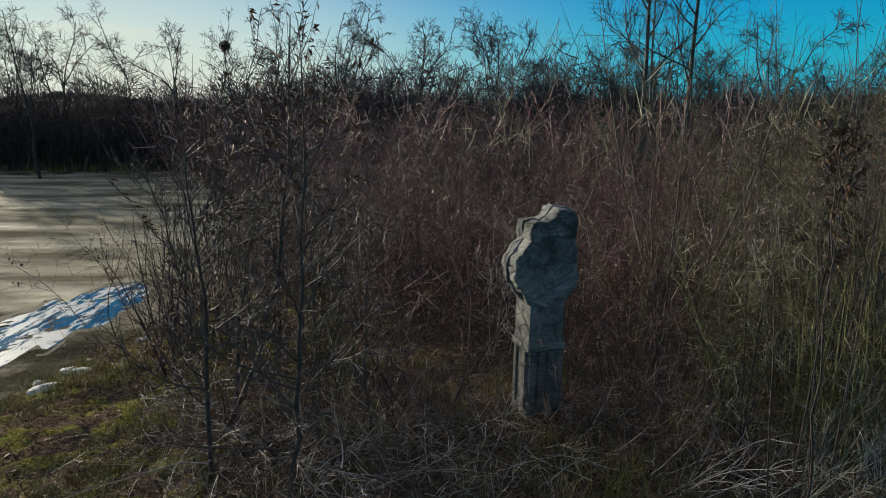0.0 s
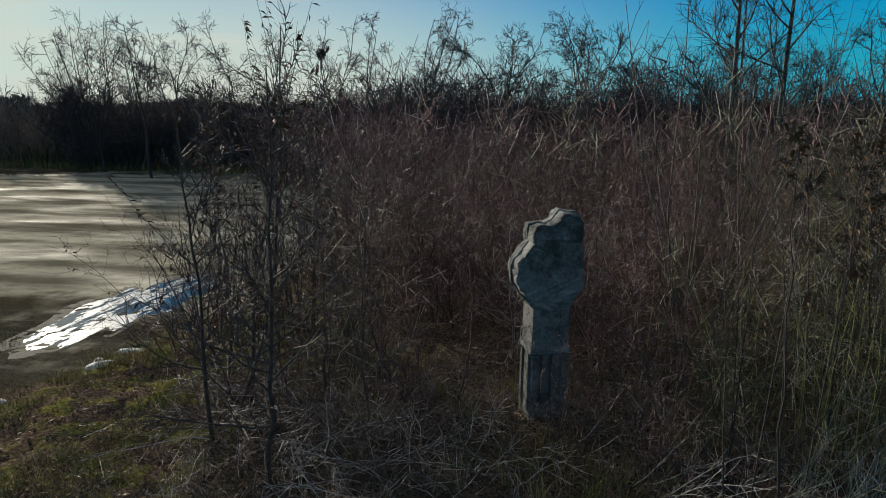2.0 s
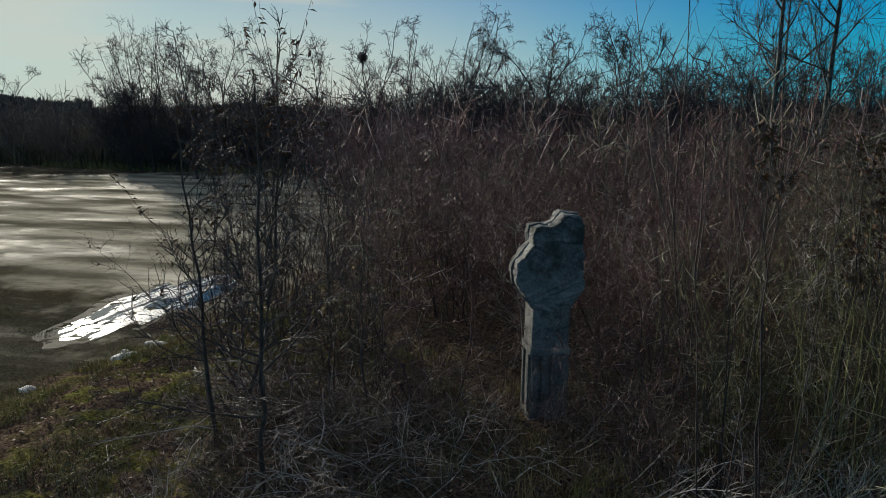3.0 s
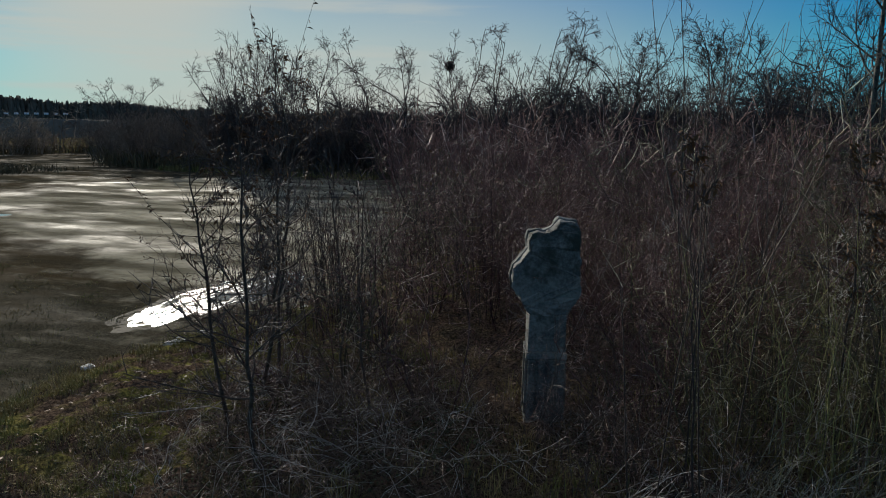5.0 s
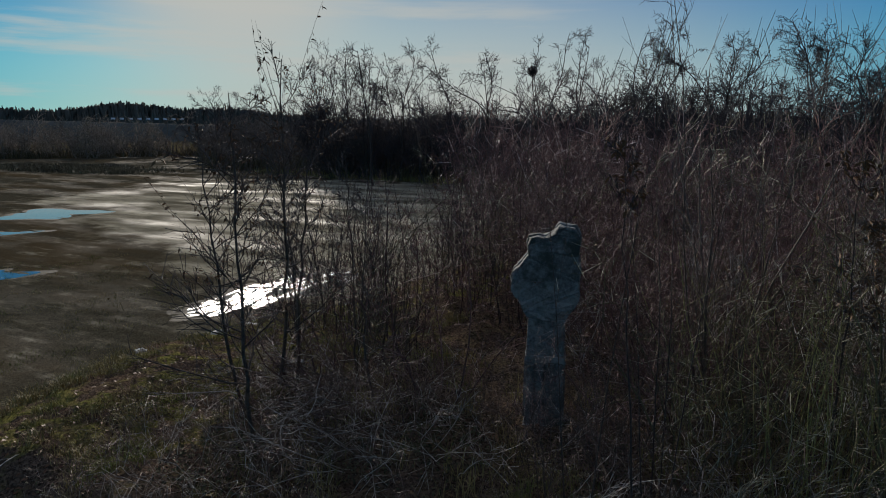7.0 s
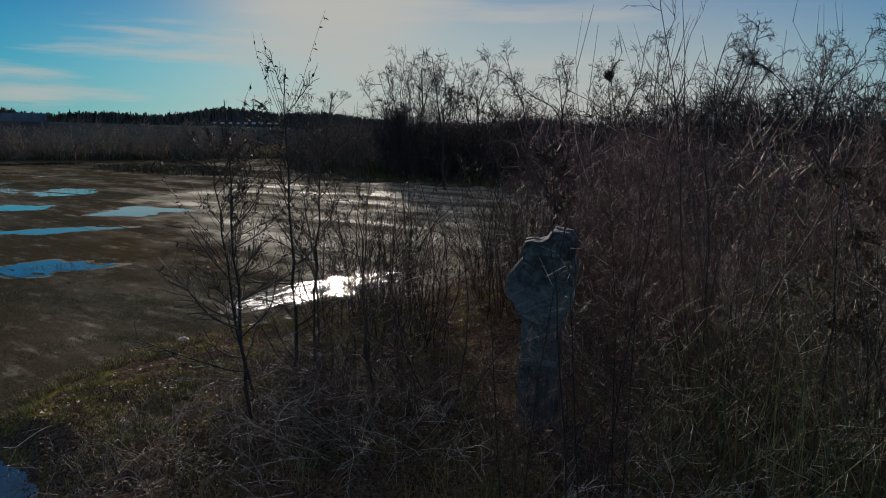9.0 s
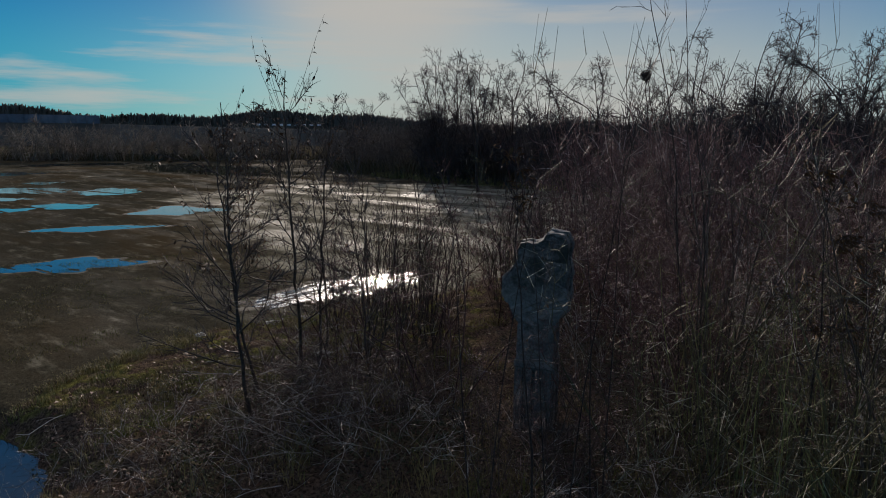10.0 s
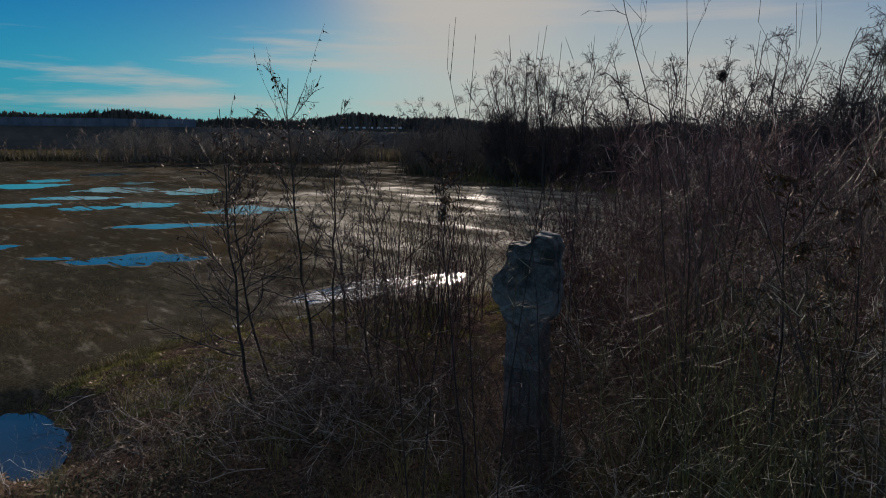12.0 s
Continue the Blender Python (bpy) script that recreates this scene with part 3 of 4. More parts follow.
# upright stems between the cross and the lot
stemmy = [shrub("shrub", 130 + i, 2.5, 7, 0.34, 0.13, dark_bark, young_bark, "clump of dark upright bare stems beside the lot", branches=8, twigs=3, thick=0.013, least=0.0022, wobble=0.08, angles=(0.35, 0.8), lift=0.08, group="stems beside the lot") for i in range(3)]
for i, (x, y) in enumerate([(-2.75, 6.7), (-2.3, 6.95), (-1.95, 7.3), (-1.55, 7.65), (-2.35, 7.6), (-2.3, 8.1), (-2.85, 8.0), (-3.1, 8.7), (-2.6, 8.9), (-1.8, 8.4), (-3.1, 9.6), (-2.4, 9.8), (-1.1, 8.2), (-0.6, 8.6), (-1.5, 9.3), (-3.3, 10.8), (-2.2, 10.9), (-0.9, 7.3), (-1.3, 6.9), (-0.4, 7.7), (-4.0, 13.2), (-3.0, 12.4), (-5.2, 16.0), (-1.9, 12.0), (-3.3, 7.4), (-3.5, 8.2), (-3.5, 9.2), (-3.55, 10.2), (-3.0, 7.6), (-2.5, 10.5), (-3.0, 11.5), (-1.8, 10.3), (-3.4, 12.2), (-1.3, 11.2)]):
    if in_sun_gap(x, y):
        continue
    plant(stemmy[i % 3], x, y, 83 * i, 0.8 + 0.05 * (i * 7 % 6))
# yellow-green whips on the other side of the cross
green = [shrub("shrub", 140 + i, 2.3, 8, 0.16, 0.2, green_whip, green_whip, "bush of thin yellow-green bare whips", branches=5, twigs=2, thick=0.0065, least=0.0018, wobble=0.09, angles=(0.4, 1.1), group="thicket round the cross") for i in range(2)]
for i, (x, y, size) in enumerate([(2.98, 5.1, 1.0), (2.93, 7.08, 1.0), (2.35, 5.35, 0.7), (2.7, 5.6, 0.85), (3.3, 5.4, 1.0), (3.1, 4.75, 0.85), (3.6, 5.0, 0.95), (3.9, 4.7, 0.8), (4.3, 5.1, 1.0), (2.0, 6.6, 0.9)]):
    plant(green[i % 2], x, y, 97 * i, size)


def sapling(seed, base, mid, top, thick, limbs, reach, label, low=0.15, shoots=0, leaf_share=0.3, leaf_from=1.5, leaf_size=0.055, bark=None):
    """A slender young tree: a bowed trunk, thin side limbs, tip shoots and a few hanging leaves. Points are from the foot."""
    rng = np.random.RandomState(seed)
    root = new("sapling")
    root.matrix_world = pose(base[0], base[1], float(height(*base)))
    foot, mid, top = np.array([0, 0, -0.06]), np.array(mid, float) - (*base, 0), np.array(top, float) - (*base, 0)
    u = np.linspace(0, 1, 13)[:, None]
    knee = 2 * mid - (foot + top) / 2
    pts = foot * (1 - u) ** 2 + knee * 2 * u * (1 - u) + top * u ** 2 + rng.normal(0, 0.014, (13, 3)) * (1, 1, 0.3)
    trunk, crown, leaves = Geo(), Geo(), Geo()
    trunk.tube(pts, np.linspace(1, 0.16, 13) * thick, 6)
    part("trunk", trunk.mesh("trunk", bark or young_bark, True), parent=root)
    tall = top[2]

    def dress(path, share):
        for _ in range(3):
            at, way = along(path, rng.uniform(0.25, 1))
            if rng.uniform() < share and at[2] > leaf_from:
                leaves.leaf(at, unit(rng.normal(0, 0.6, 3) + np.array([0.5, 0.1, -0.6])), leaf_size * rng.uniform(0.7, 1.3), leaf_size * rng.uniform(0.14, 0.24))

    for i in range(limbs):
        u = low + (0.95 - low) * (i + rng.uniform(0, 1)) / limbs
        at, way = along(pts, u)
        ll = 1.12 * reach * rng.uniform(0.5, 1.15) * (1.15 - 0.75 * u)
        lp = bent_path(rng, at, side_way(rng, way, rng.uniform(0.75, 1.25)), ll, 6, 0.14, 0.07)
        lr = max(thick * 0.42 * (1.1 - 0.7 * u), 0.0028)
        limb = Geo()
        limb.tube(lp, np.linspace(lr, lr * 0.35, 7), 4)
        part("limb", limb.mesh("limb", bark or young_bark, True), parent=root)
        for _ in range(13):
            ta, tw = along(lp, rng.uniform(0.2, 1))
            tp = bent_path(rng, ta, side_way(rng, tw, rng.uniform(0.4, 0.9)), ll * rng.uniform(0.15, 0.4), 2, 0.15, 0.05)
            crown.tube(tp, np.array([0.0034, 0.0028, 0.002]), 3)
            dress(tp, leaf_share)
            sa, sw = along(tp, rng.uniform(0.3, 1))
            crown.tube(bent_path(rng, sa, side_way(rng, sw, 0.7), ll * rng.uniform(0.08, 0.2), 1, 0.1, 0.05), np.array([0.0017, 0.001]), 3)
    for i in range(shoots):
        at, way = along(pts, rng.uniform(0.58, 0.9))
        sp = bent_path(rng, at, side_way(rng, way, rng.uniform(0.25, 1.0)), tall * rng.uniform(0.16, 0.32), 5, 0.08, 0.03)
        crown.tube(sp, np.linspace(0.0032, 0.001, 6), 3)
        for _ in range(4):
            dress(sp[2:], 0.55)
    tagged(part("crown", crown.mesh("crown", grey_twig), parent=root), kind="stuff")
    if leaves.n:
        tagged(part("dry_leaves", leaves.mesh("dry_leaves", leaf_brown), parent=root), "withered hanging leaves", kind="stuff")
    return tagged(root, label, "sapling")


# saplings in front
FEW = "slender leafless sapling with a few withered leaves"
sapling(201, (-1.05, 4.0), (-0.85, 3.72, 1.2), (-0.75, 3.62, 3.0), 0.023, 24, 0.95, FEW, 0.3, 6, 0.34)
sapling(205, (-1.75, 4.5), (-1.54, 4.12, 1.35), (-1.6, 4.05, 2.75), 0.02, 23, 0.9, FEW, 0.3, 4, 0.34)
sapling(202, (-1.9, 5.2), (-1.2, 4.62, 1.5), (-0.98, 4.4, 3.3), 0.023, 20, 0.8, "tall leaning sapling with withered leaves on its top shoots", 0.25, 20, 0.16, 2.3)
sapling(206, (-1.8, 5.4), (-1.6, 5.3, 1.5), (-1.15, 5.15, 3.1), 0.02, 20, 0.8, FEW, 0.25, 9, 0.15)
sapling(207, (-2.3, 5.9), (-2.15, 5.75, 1.2), (-2.3, 5.6, 2.4), 0.017, 15, 0.8, "low leafless sapling with wide arching branches", 0.12, 0, 0.05)
sapling(208, (-2.75, 7.0), (-2.85, 6.9, 1.2), (-3.1, 6.7, 2.3), 0.017, 16, 0.95, "low leafless sapling with wide arching branches", 0.1, 0, 0.05)
sapling(209, (-1.2, 5.6), (-1.1, 5.5, 1.2), (-1.2, 5.5, 2.5), 0.015, 14, 0.7, "low leafless sapling with wide arching branches", 0.12, 0, 0.05)
sapling(210, (-0.6, 5.1), (-0.6, 5.0, 1.1), (-0.5, 5.0, 2.3), 0.014, 13, 0.6, "low leafless sapling with wide arching branches", 0.12, 0, 0.05)
HELD = "thin sapling holding clusters of withered brown leaves"
sapling(203, (2.3, 3.75), (2.2, 3.65, 1.4), (2.14, 3.6, 2.8), 0.009, 7, 0.32, HELD, 0.78, 0, 0.35, 2.3, 0.05, dark_bark)
for seed, x, y in ((211, 3.25, 5.55), (212, 3.55, 5.95), (213, 3.8, 6.4)):
    sapling(seed, (x, y), (x + 0.05, y, 1.3), (x, y - 0.05, 2.75), 0.013, 12, 0.5, HELD, 0.4, 2, 0.6, 1.2, 0.06, dark_bark)
tall_bush = shrub("shrub", 77, 4.7, 9, 0.16, 0.15, young_bark, grey_twig, "tall leafless bush with long whip-like stems", branches=9, twigs=3, thick=0.011, wobble=0.07, angles=(0.3, 0.75), lift=0.1)
set_at(tall_bush, 2.3, 6.4, 0, 1.0, 1.0, True)
set_at(tall_bush, 4.6, 7.4, 100, 1.0, 1.0)
set_at(tall_bush, 3.9, 5.6, 220, 0.86, 1.0)
whips = shrub("shrub", 78, 3.5, 2, 0.05, 0.05, dark_bark, olive_twig, "few slender bare whips rising above the brush", branches=3, twigs=1, thick=0.0055, wobble=0.03, low=0.6, angles=(0.2, 0.45), lift=0.1)
set_at(whips, 1.99, 3.5, 0, 1.0, 1.0, True)
for i, (x, y, size) in enumerate([(2.37, 3.75, 0.98), (2.26, 4.54, 1.05), (3.4, 6.2, 1.15), (4.2, 6.6, 1.2), (5.0, 6.8, 1.2), (3.0, 7.5, 1.2), (5.6, 7.6, 1.25), (1.6, 7.8, 1.1)]):
    set_at(whips, x, y, 77 * i, size, 1.0)

# tree line
def crooked_tree(seed, tall, leaders, spread, fork=0.38, lean=(0.0, 0.0), label="dark crooked leafless tree with a flat twiggy crown", thick=0.1, side=10, twigs=9, tuft=0.9, wobble=0.15):
    """A bare tree whose trunk forks into winding leaders, with tufts of fine twigs at their ends."""
    rng = np.random.RandomState(seed)
    tall *= 1.07
    root = new("tree")
    trunk, crown = Geo(), Geo()
    pts = bent_path(rng, (0, 0, -0.2), (*lean, 1), tall * fork, 5, 0.07, 0.02)
    trunk.tube(pts, np.linspace(1, 0.72, 6) * thick, 7)
    part("trunk", trunk.mesh("trunk", dark_bark, True), parent=root)
    turn = rng.uniform(0, 6.283)
    for i in range(leaders):
        a = turn + 6.283 * (i + rng.uniform(-0.25, 0.25)) / leaders
        out = spread * rng.uniform(0.55, 1.2)
        lp = bent_path(rng, along(pts, 1.0 - 0.25 * (i % 2))[0], (math.cos(a) * out + lean[0], math.sin(a) * out + lean[1], 1), tall * (1 - fork) * rng.uniform(0.85, 1.08), 8, wobble, 0.05)
        lr = thick * rng.uniform(0.34, 0.46)
        limb = Geo()
        limb.tube(lp, np.linspace(lr, 0.014, 9), 5)
        part("limb", limb.mesh("limb", dark_bark, True), parent=root)
        for k in range(side):
            u = rng.uniform(0.3, 1.0)
            at, way = along(lp, u)
            sl = tall * rng.uniform(0.09, 0.19) * (1.15 - 0.4 * u)
            sp = bent_path(rng, at, side_way(rng, way, rng.uniform(0.5, 1.1)), sl, 4, 0.18, 0.05)
            crown.tube(sp, np.linspace(0.018, 0.008, 5), 3)
            for q in range(twigs):
                ta, tw = along(sp, rng.uniform(0.35, 1.0))
                tp = bent_path(rng, ta, side_way(rng, tw, rng.uniform(0.5, 1.2)), rng.uniform(0.22, 0.55) * tuft, 2, 0.22, 0.03)
                crown.tube(tp, np.array([0.009, 0.008, 0.006]), 3)
                for _ in range(2):
                    sa, sw = along(tp, rng.uniform(0.3, 1))
                    crown.tube(bent_path(rng, sa, side_way(rng, sw, 0.9), rng.uniform(0.12, 0.3) * tuft, 1, 0.1), np.array([0.009, 0.006]), 3)
    tagged(part("crown", crown.mesh("crown", dark_twig), parent=root), kind="stuff")
    return tagged(root, label, "tree", "tree line")


def stand(ob, x, y, turn=0.0):
    return set_at(ob, x, y, turn, 1.0, 1.0, True)


stand(crooked_tree(301, 6.4, 2, 0.2, 0.5, (-0.16, 0.0), "thin leaning bare tree at the lot's far end", 0.07), -16.9, 27.9)
stand(crooked_tree(302, 7.4, 4, 0.42, 0.42), -18.1, 32.2)
stand(crooked_tree(303, 7.2, 2, 0.16, 0.35, thick=0.08), -14.85, 32.6)
stand(crooked_tree(304, 7.0, 3, 0.3, 0.5, (-0.2, 0.0), "bowed leafless tree arching to one side"), -12.9, 33.2)
stand(crooked_tree(305, 7.3, 4, 0.28, 0.3, thick=0.09), -10.4, 33.3)
stand(crooked_tree(306, 7.1, 3, 0.34, 0.35), -8.7, 34.6)
stand(crooked_tree(307, 7.4, 6, 0.5, 0.3, label="broad leafless tree with a wide fan of branches"), -4.85, 34.4)
stand(crooked_tree(308, 7.1, 4, 0.3, 0.42, twigs=11, side=12), -1.2, 33.6)
stand(crooked_tree(309, 7.5, 5, 0.36, 0.36, twigs=11, side=12), 2.3, 33.8)
stand(crooked_tree(310, 6.1, 4, 0.45, 0.4), 6.2, 33.4)
for seed, x, y, tall in ((314, -3.0, 33.0, 4.8), (315, 0.6, 35.5, 5.2), (316, 4.4, 32.5, 5.4), (317, 8.2, 31.5, 5.2), (318, 12.6, 31.5, 5.6), (319, 18.0, 29.0, 5.6), (320, -6.6, 35.0, 4.8)):
    stand(crooked_tree(seed, tall, 5, 0.34, 0.35), x, y)
stand(crooked_tree(311, 6.6, 4, 0.4, 0.4), 10.5, 33.0)
stand(crooked_tree(312, 6.9, 4, 0.4, 0.4), 15.0, 31.0)
stand(crooked_tree(313, 7.2, 7, 0.6, 0.25, label="small round-crowned bare tree far across the lot", thick=0.13), -48.9, 48.1)
dense = "dense bushy bare tree with many upright branches"
for seed, x, y, tall in ((321, -21.2, 30.6, 7.0), (322, -22.6, 31.6, 6.2), (323, -20.0, 31.6, 6.4), (324, -24.2, 33.0, 4.6), (325, -26.3, 33.8, 4.0)):
    stand(crooked_tree(seed, tall, 7, 0.3, 0.16, label=dense, thick=0.06, side=9, twigs=6, tuft=1.3, wobble=0.08), x, y)
slim = [crooked_tree(330 + i, 5.2, 2, 0.14, 0.45, label="thin young bare tree in the tree line", thick=0.035, side=9, twigs=6, wobble=0.1) for i in range(4)]
rng = np.random.RandomState(77)
for i, (x, y) in enumerate(scatter(rng, 44, lambda x, y: y > far_y(x) + 0.5, (-29, 19, 31, 40), 0.8)):
    set_at(slim[i % 4], x, y, rng.uniform(0, 360), rng.uniform(0.6, 0.86), 1.0, i < 4)
tall_trees = [tree("tree", 330 + i, 10.5, 0.1, 15, "tall leafless tree with slender ascending branches", aspen_bark, grey_twig, 0.22, 0.25, 0.75, 8, 9, 0.0, twig_r=0.0085, wobble=0.02) for i in range(2)]
set_at(tall_trees[0], 6.28, 21.4, 0, 1.0, 1.0, True)
set_at(tall_trees[1], 7.7, 21.4, 0, 1.0, 1.0, True)
slender = tree("tree", 340, 10.0, 0.05, 9, "very slender leafless tree beside a taller one", aspen_bark, grey_twig, 0.3, 0.14, 0.6, 5, 6, 0.0, twig_r=0.008, wobble=0.015)
set_at(slender, 6.75, 21.9, 0, 1.0, 1.0, True)
# taller olive brush rising to one side
for i, (x, y, size) in enumerate([(8.3, 16.2, 1.35), (9.3, 16.6, 1.5), (10.4, 16.2, 1.55), (9.9, 18.2, 1.6), (11.6, 17.0, 1.6), (12.6, 15.6, 1.6), (8.9, 14.6, 1.25), (10.2, 14.4, 1.4), (7.4, 17.5, 1.2), (11.5, 14.8, 1.5), (8.6, 18.8, 1.4), (13.4, 17.4, 1.7)]):
    plant(mid_olive[i % 3], x, y, 61 * i, size)


def bird_nest(x, y, z, size):
    rng = np.random.RandomState(55)
    g = Geo()
    for _ in range(150):
        c = unit(rng.normal(0, 1, 3)) * size * rng.uniform(0.3, 1.0)
        w = unit(np.cross(c, rng.normal(0, 1, 3)))
        g.tube(np.array([c - w * size * 0.5, c * 1.05, c + w * size * 0.5]), np.array([0.012, 0.014, 0.008]), 3)
    ob = new("bird_nest", g.mesh("bird_nest", dark_bark))
    ob.matrix_world = pose(x, y, z)
    return tagged(ob, "dark round nest of twigs high in a bare tree", "nest")


bird_nest(-10.5, 33.2, 5.75, 0.26)


# ---- far woods behind the lot, and the distance ----
def woods(name, seed, places, tall, material, label, stems=5, radius=0.02, low=0.1):
    g = Geo()
    rng = np.random.RandomState(seed)
    kinds = []
    for k in range(4):
        q = Geo()
        for s in range(stems):
            a = rng.uniform(0, 6.283)
            pts = bent_path(rng, (0.5 * math.cos(a), 0.5 * math.sin(a), -0.1), (math.cos(a) * 0.45, math.sin(a) * 0.45, 1), rng.uniform(0.65, 1.1), 3, 0.14, 0.04)
            q.tube(pts, np.linspace(radius, radius * 0.3, 4), 3)
            for b in range(9):
                at, w = along(pts, rng.uniform(low, 1))
                bp = bent_path(rng, at, side_way(rng, w, rng.uniform(0.6, 1.4)), rng.uniform(0.12, 0.34), 2, 0.2, 0.02)
                q.tube(bp, np.array([0.5, 0.35, 0.2]) * radius, 3)
                for _ in range(2):
                    at2, w2 = along(bp, rng.uniform(0.3, 1))
                    q.tube(bent_path(rng, at2, side_way(rng, w2, 0.95), rng.uniform(0.08, 0.24), 1, 0.1), np.array([0.32, 0.2]) * radius, 3)
        kinds.append(q.arrays())
    for x, y in places:
        v, f = kinds[rng.randint(4)]
        a, s = rng.uniform(0, 6.283), tall * rng.uniform(0.75, 1.25)
        c, n = math.cos(a), math.sin(a)
        w = np.stack([(v[:, 0] * c - v[:, 1] * n) * s * 0.8 + x, (v[:, 0] * n + v[:, 1] * c) * s * 0.8 + y, v[:, 2] * s + float(height(x, y))], -1)
        g.raw(w, f)
    return tagged(new(name, g.mesh(name, material)), label, "woods", kind="stuff")


rng = np.random.RandomState(29)
red_places = [(x, y) for x, y in scatter(rng, 150, lambda x, y: x > edge_x(y) + 0.6, (-13, 8, 19, 37), 0.9)]
olive_places = [(x, y) for x, y in scatter(rng, 90, lambda x, y: x > edge_x(y) + 0.6, (0, 28, 16, 37), 1.0)]
woods("far_thicket", 403, red_places, 3.4, red_twig, "dense leafless red-brown scrub filling the ground to the tree line", radius=0.010)
woods("far_thicket", 404, olive_places, 3.5, olive_twig, "dense leafless olive-brown scrub filling the ground to the tree line", radius=0.010)
woods("far_scrub", 401, [(x, far_y(x) + rng.uniform(0.5, 7)) for x in rng.uniform(-58, -12, 145)], 3.7, far_twig, "dense dark leafless scrub along the edge of the lot", radius=0.012)
woods("far_scrub", 406, [(-60 - 16 * u + rng.uniform(-3, 3), 46 - 21 * u + rng.uniform(-4, 5)) for u in rng.uniform(0, 1, 75)], 3.9, far_twig, "dense dark scrub on the far side of the lot", radius=0.016, low=0.0)
shore = [(x, far_y(x)) for x in rng.uniform(-104, -52, 75)]
woods("low_scrub", 405, [(x - rng.uniform(0, 14), y + rng.uniform(0, 9)) for x, y in shore], 2.0, far_twig, "low dark scrub on the far side of the lot", radius=0.03, low=0.0)
woods("undergrowth", 402, [(rng.uniform(-24, -5), rng.uniform(32.5, 40)) for _ in range(165)], 4.3, dark_twig, "dense leafless scrub under the tree line", radius=0.0095)
woods("undergrowth", 407, [(rng.uniform(-6, 26), rng.uniform(29, 40)) for _ in range(250)], 5.2, dark_twig, "dense taller leafless scrub under the tree line", radius=0.0095)


def far_ridge(name, az0, az1, dist, lo, hi, material, label, seed):
    """Distant woodland as one deep mass with a ragged skyline of crowns."""
    rng = np.random.RandomState(seed)
    n = int((az1 - az0) * 26)
    a = np.radians(np.linspace(az0, az1, n))
    swell = 0.5 + 0.3 * np.sin(a * 17 + seed) + 0.2 * np.sin(a * 41)
    tip = lo + (hi - lo) * swell + rng.normal(0, 0.5, n) + 0.9 * np.abs(np.sin(a * 310 + rng.normal(0, 0.5, n)))
    rows = [(0.0, -0.5 + 0 * tip), (3.0, tip * 0.55 + rng.normal(0, 0.4, n)), (7.0, tip * 0.85 + rng.normal(0, 0.3, n)), (10.0, tip), (26.0, -0.5 + 0 * tip)]
    v = np.stack([np.stack([-np.sin(a) * (dist + d + rng.normal(0, 0.8, n)), np.cos(a) * (dist + d), z], -1) for d, z in rows], 1).reshape(-1, 3)
    k = np.arange(n - 1)[:, None] * 5 + np.arange(4)[None]
    f = np.stack([k, k + 5, k + 6, k + 1], -1).reshape(-1, 4)
    return tagged(new(name, quad_mesh(name, v, f, material)), label, "woods", kind="stuff")


far_ridge("distant_woods", 40, 120, 330, 9, 14, forest_far, "distant dark woodland on the horizon", 501)
far_ridge("distant_woods", -60, 40, 300, 5, 9, forest_far, "distant dark woodland on the horizon", 502)


# ---- the road embankment far off ----
def build_embankment():
    root = new("embankment")
    dist, steps = 170, 60
    bank, wall = Geo(), Geo()
    rows, top = [], []
    for i in range(steps + 1):
        a = radians(46 + 54 * i / steps)
        h = 3.6 + 1.2 * min(1, i / 24)
        for d, z in ((dist - 14, -0.3), (dist - 2, h), (dist + 8, h), (dist + 20, -0.3)):
            rows.append((-math.sin(a) * d, math.cos(a) * d, z))
    k = np.arange(steps)[:, None] * 4 + np.arange(3)[None]
    bank.raw(rows, np.stack([k, k + 1, k + 5, k + 4], -1).reshape(-1, 4))
    part("bank", bank.mesh("bank", forest_far), parent=root)
    tagged(root, "long dark road embankment on the far side", "embankment", kind="structure")
    return root


build_embankment()


def barrier_panel(a0, a1, d, z0, z1):
    x0, y0, x1, y1 = -math.sin(a0) * d, math.cos(a0) * d, -math.sin(a1) * d, math.cos(a1) * d
    g = Geo()
    n = np.array([math.sin((a0 + a1) / 2), -math.cos((a0 + a1) / 2), 0]) * 0.2
    c = np.array([[x0, y0, z0], [x1, y1, z0], [x1, y1, z1], [x0, y0, z1]])
    g.raw(np.concatenate([c, c - n]), [[0, 1, 2, 3], [7, 6, 5, 4], [3, 2, 6, 7], [0, 3, 7, 4], [1, 5, 6, 2]])
    return g.mesh("panel", concrete_far)


noise_wall = tagged(new("noise_barrier"), "long blue-grey noise barrier on the embankment", "barrier")
for i in range(30):
    a = radians(67 + i * 1.0)
    part("panel", barrier_panel(a, a + radians(0.995), 168, 4.2, 6.6), parent=noise_wall)
rail = tagged(new("guard_rail"), "pale metal guard rail catching light on the embankment", "guard rail")
for i in range(9):
    a = radians(50 + i * 0.62)
    me = barrier_panel(a, a + radians(0.30), 167, 4.75, 5.15)
    me.materials[0] = rail_metal
    part("rail", me, parent=rail)


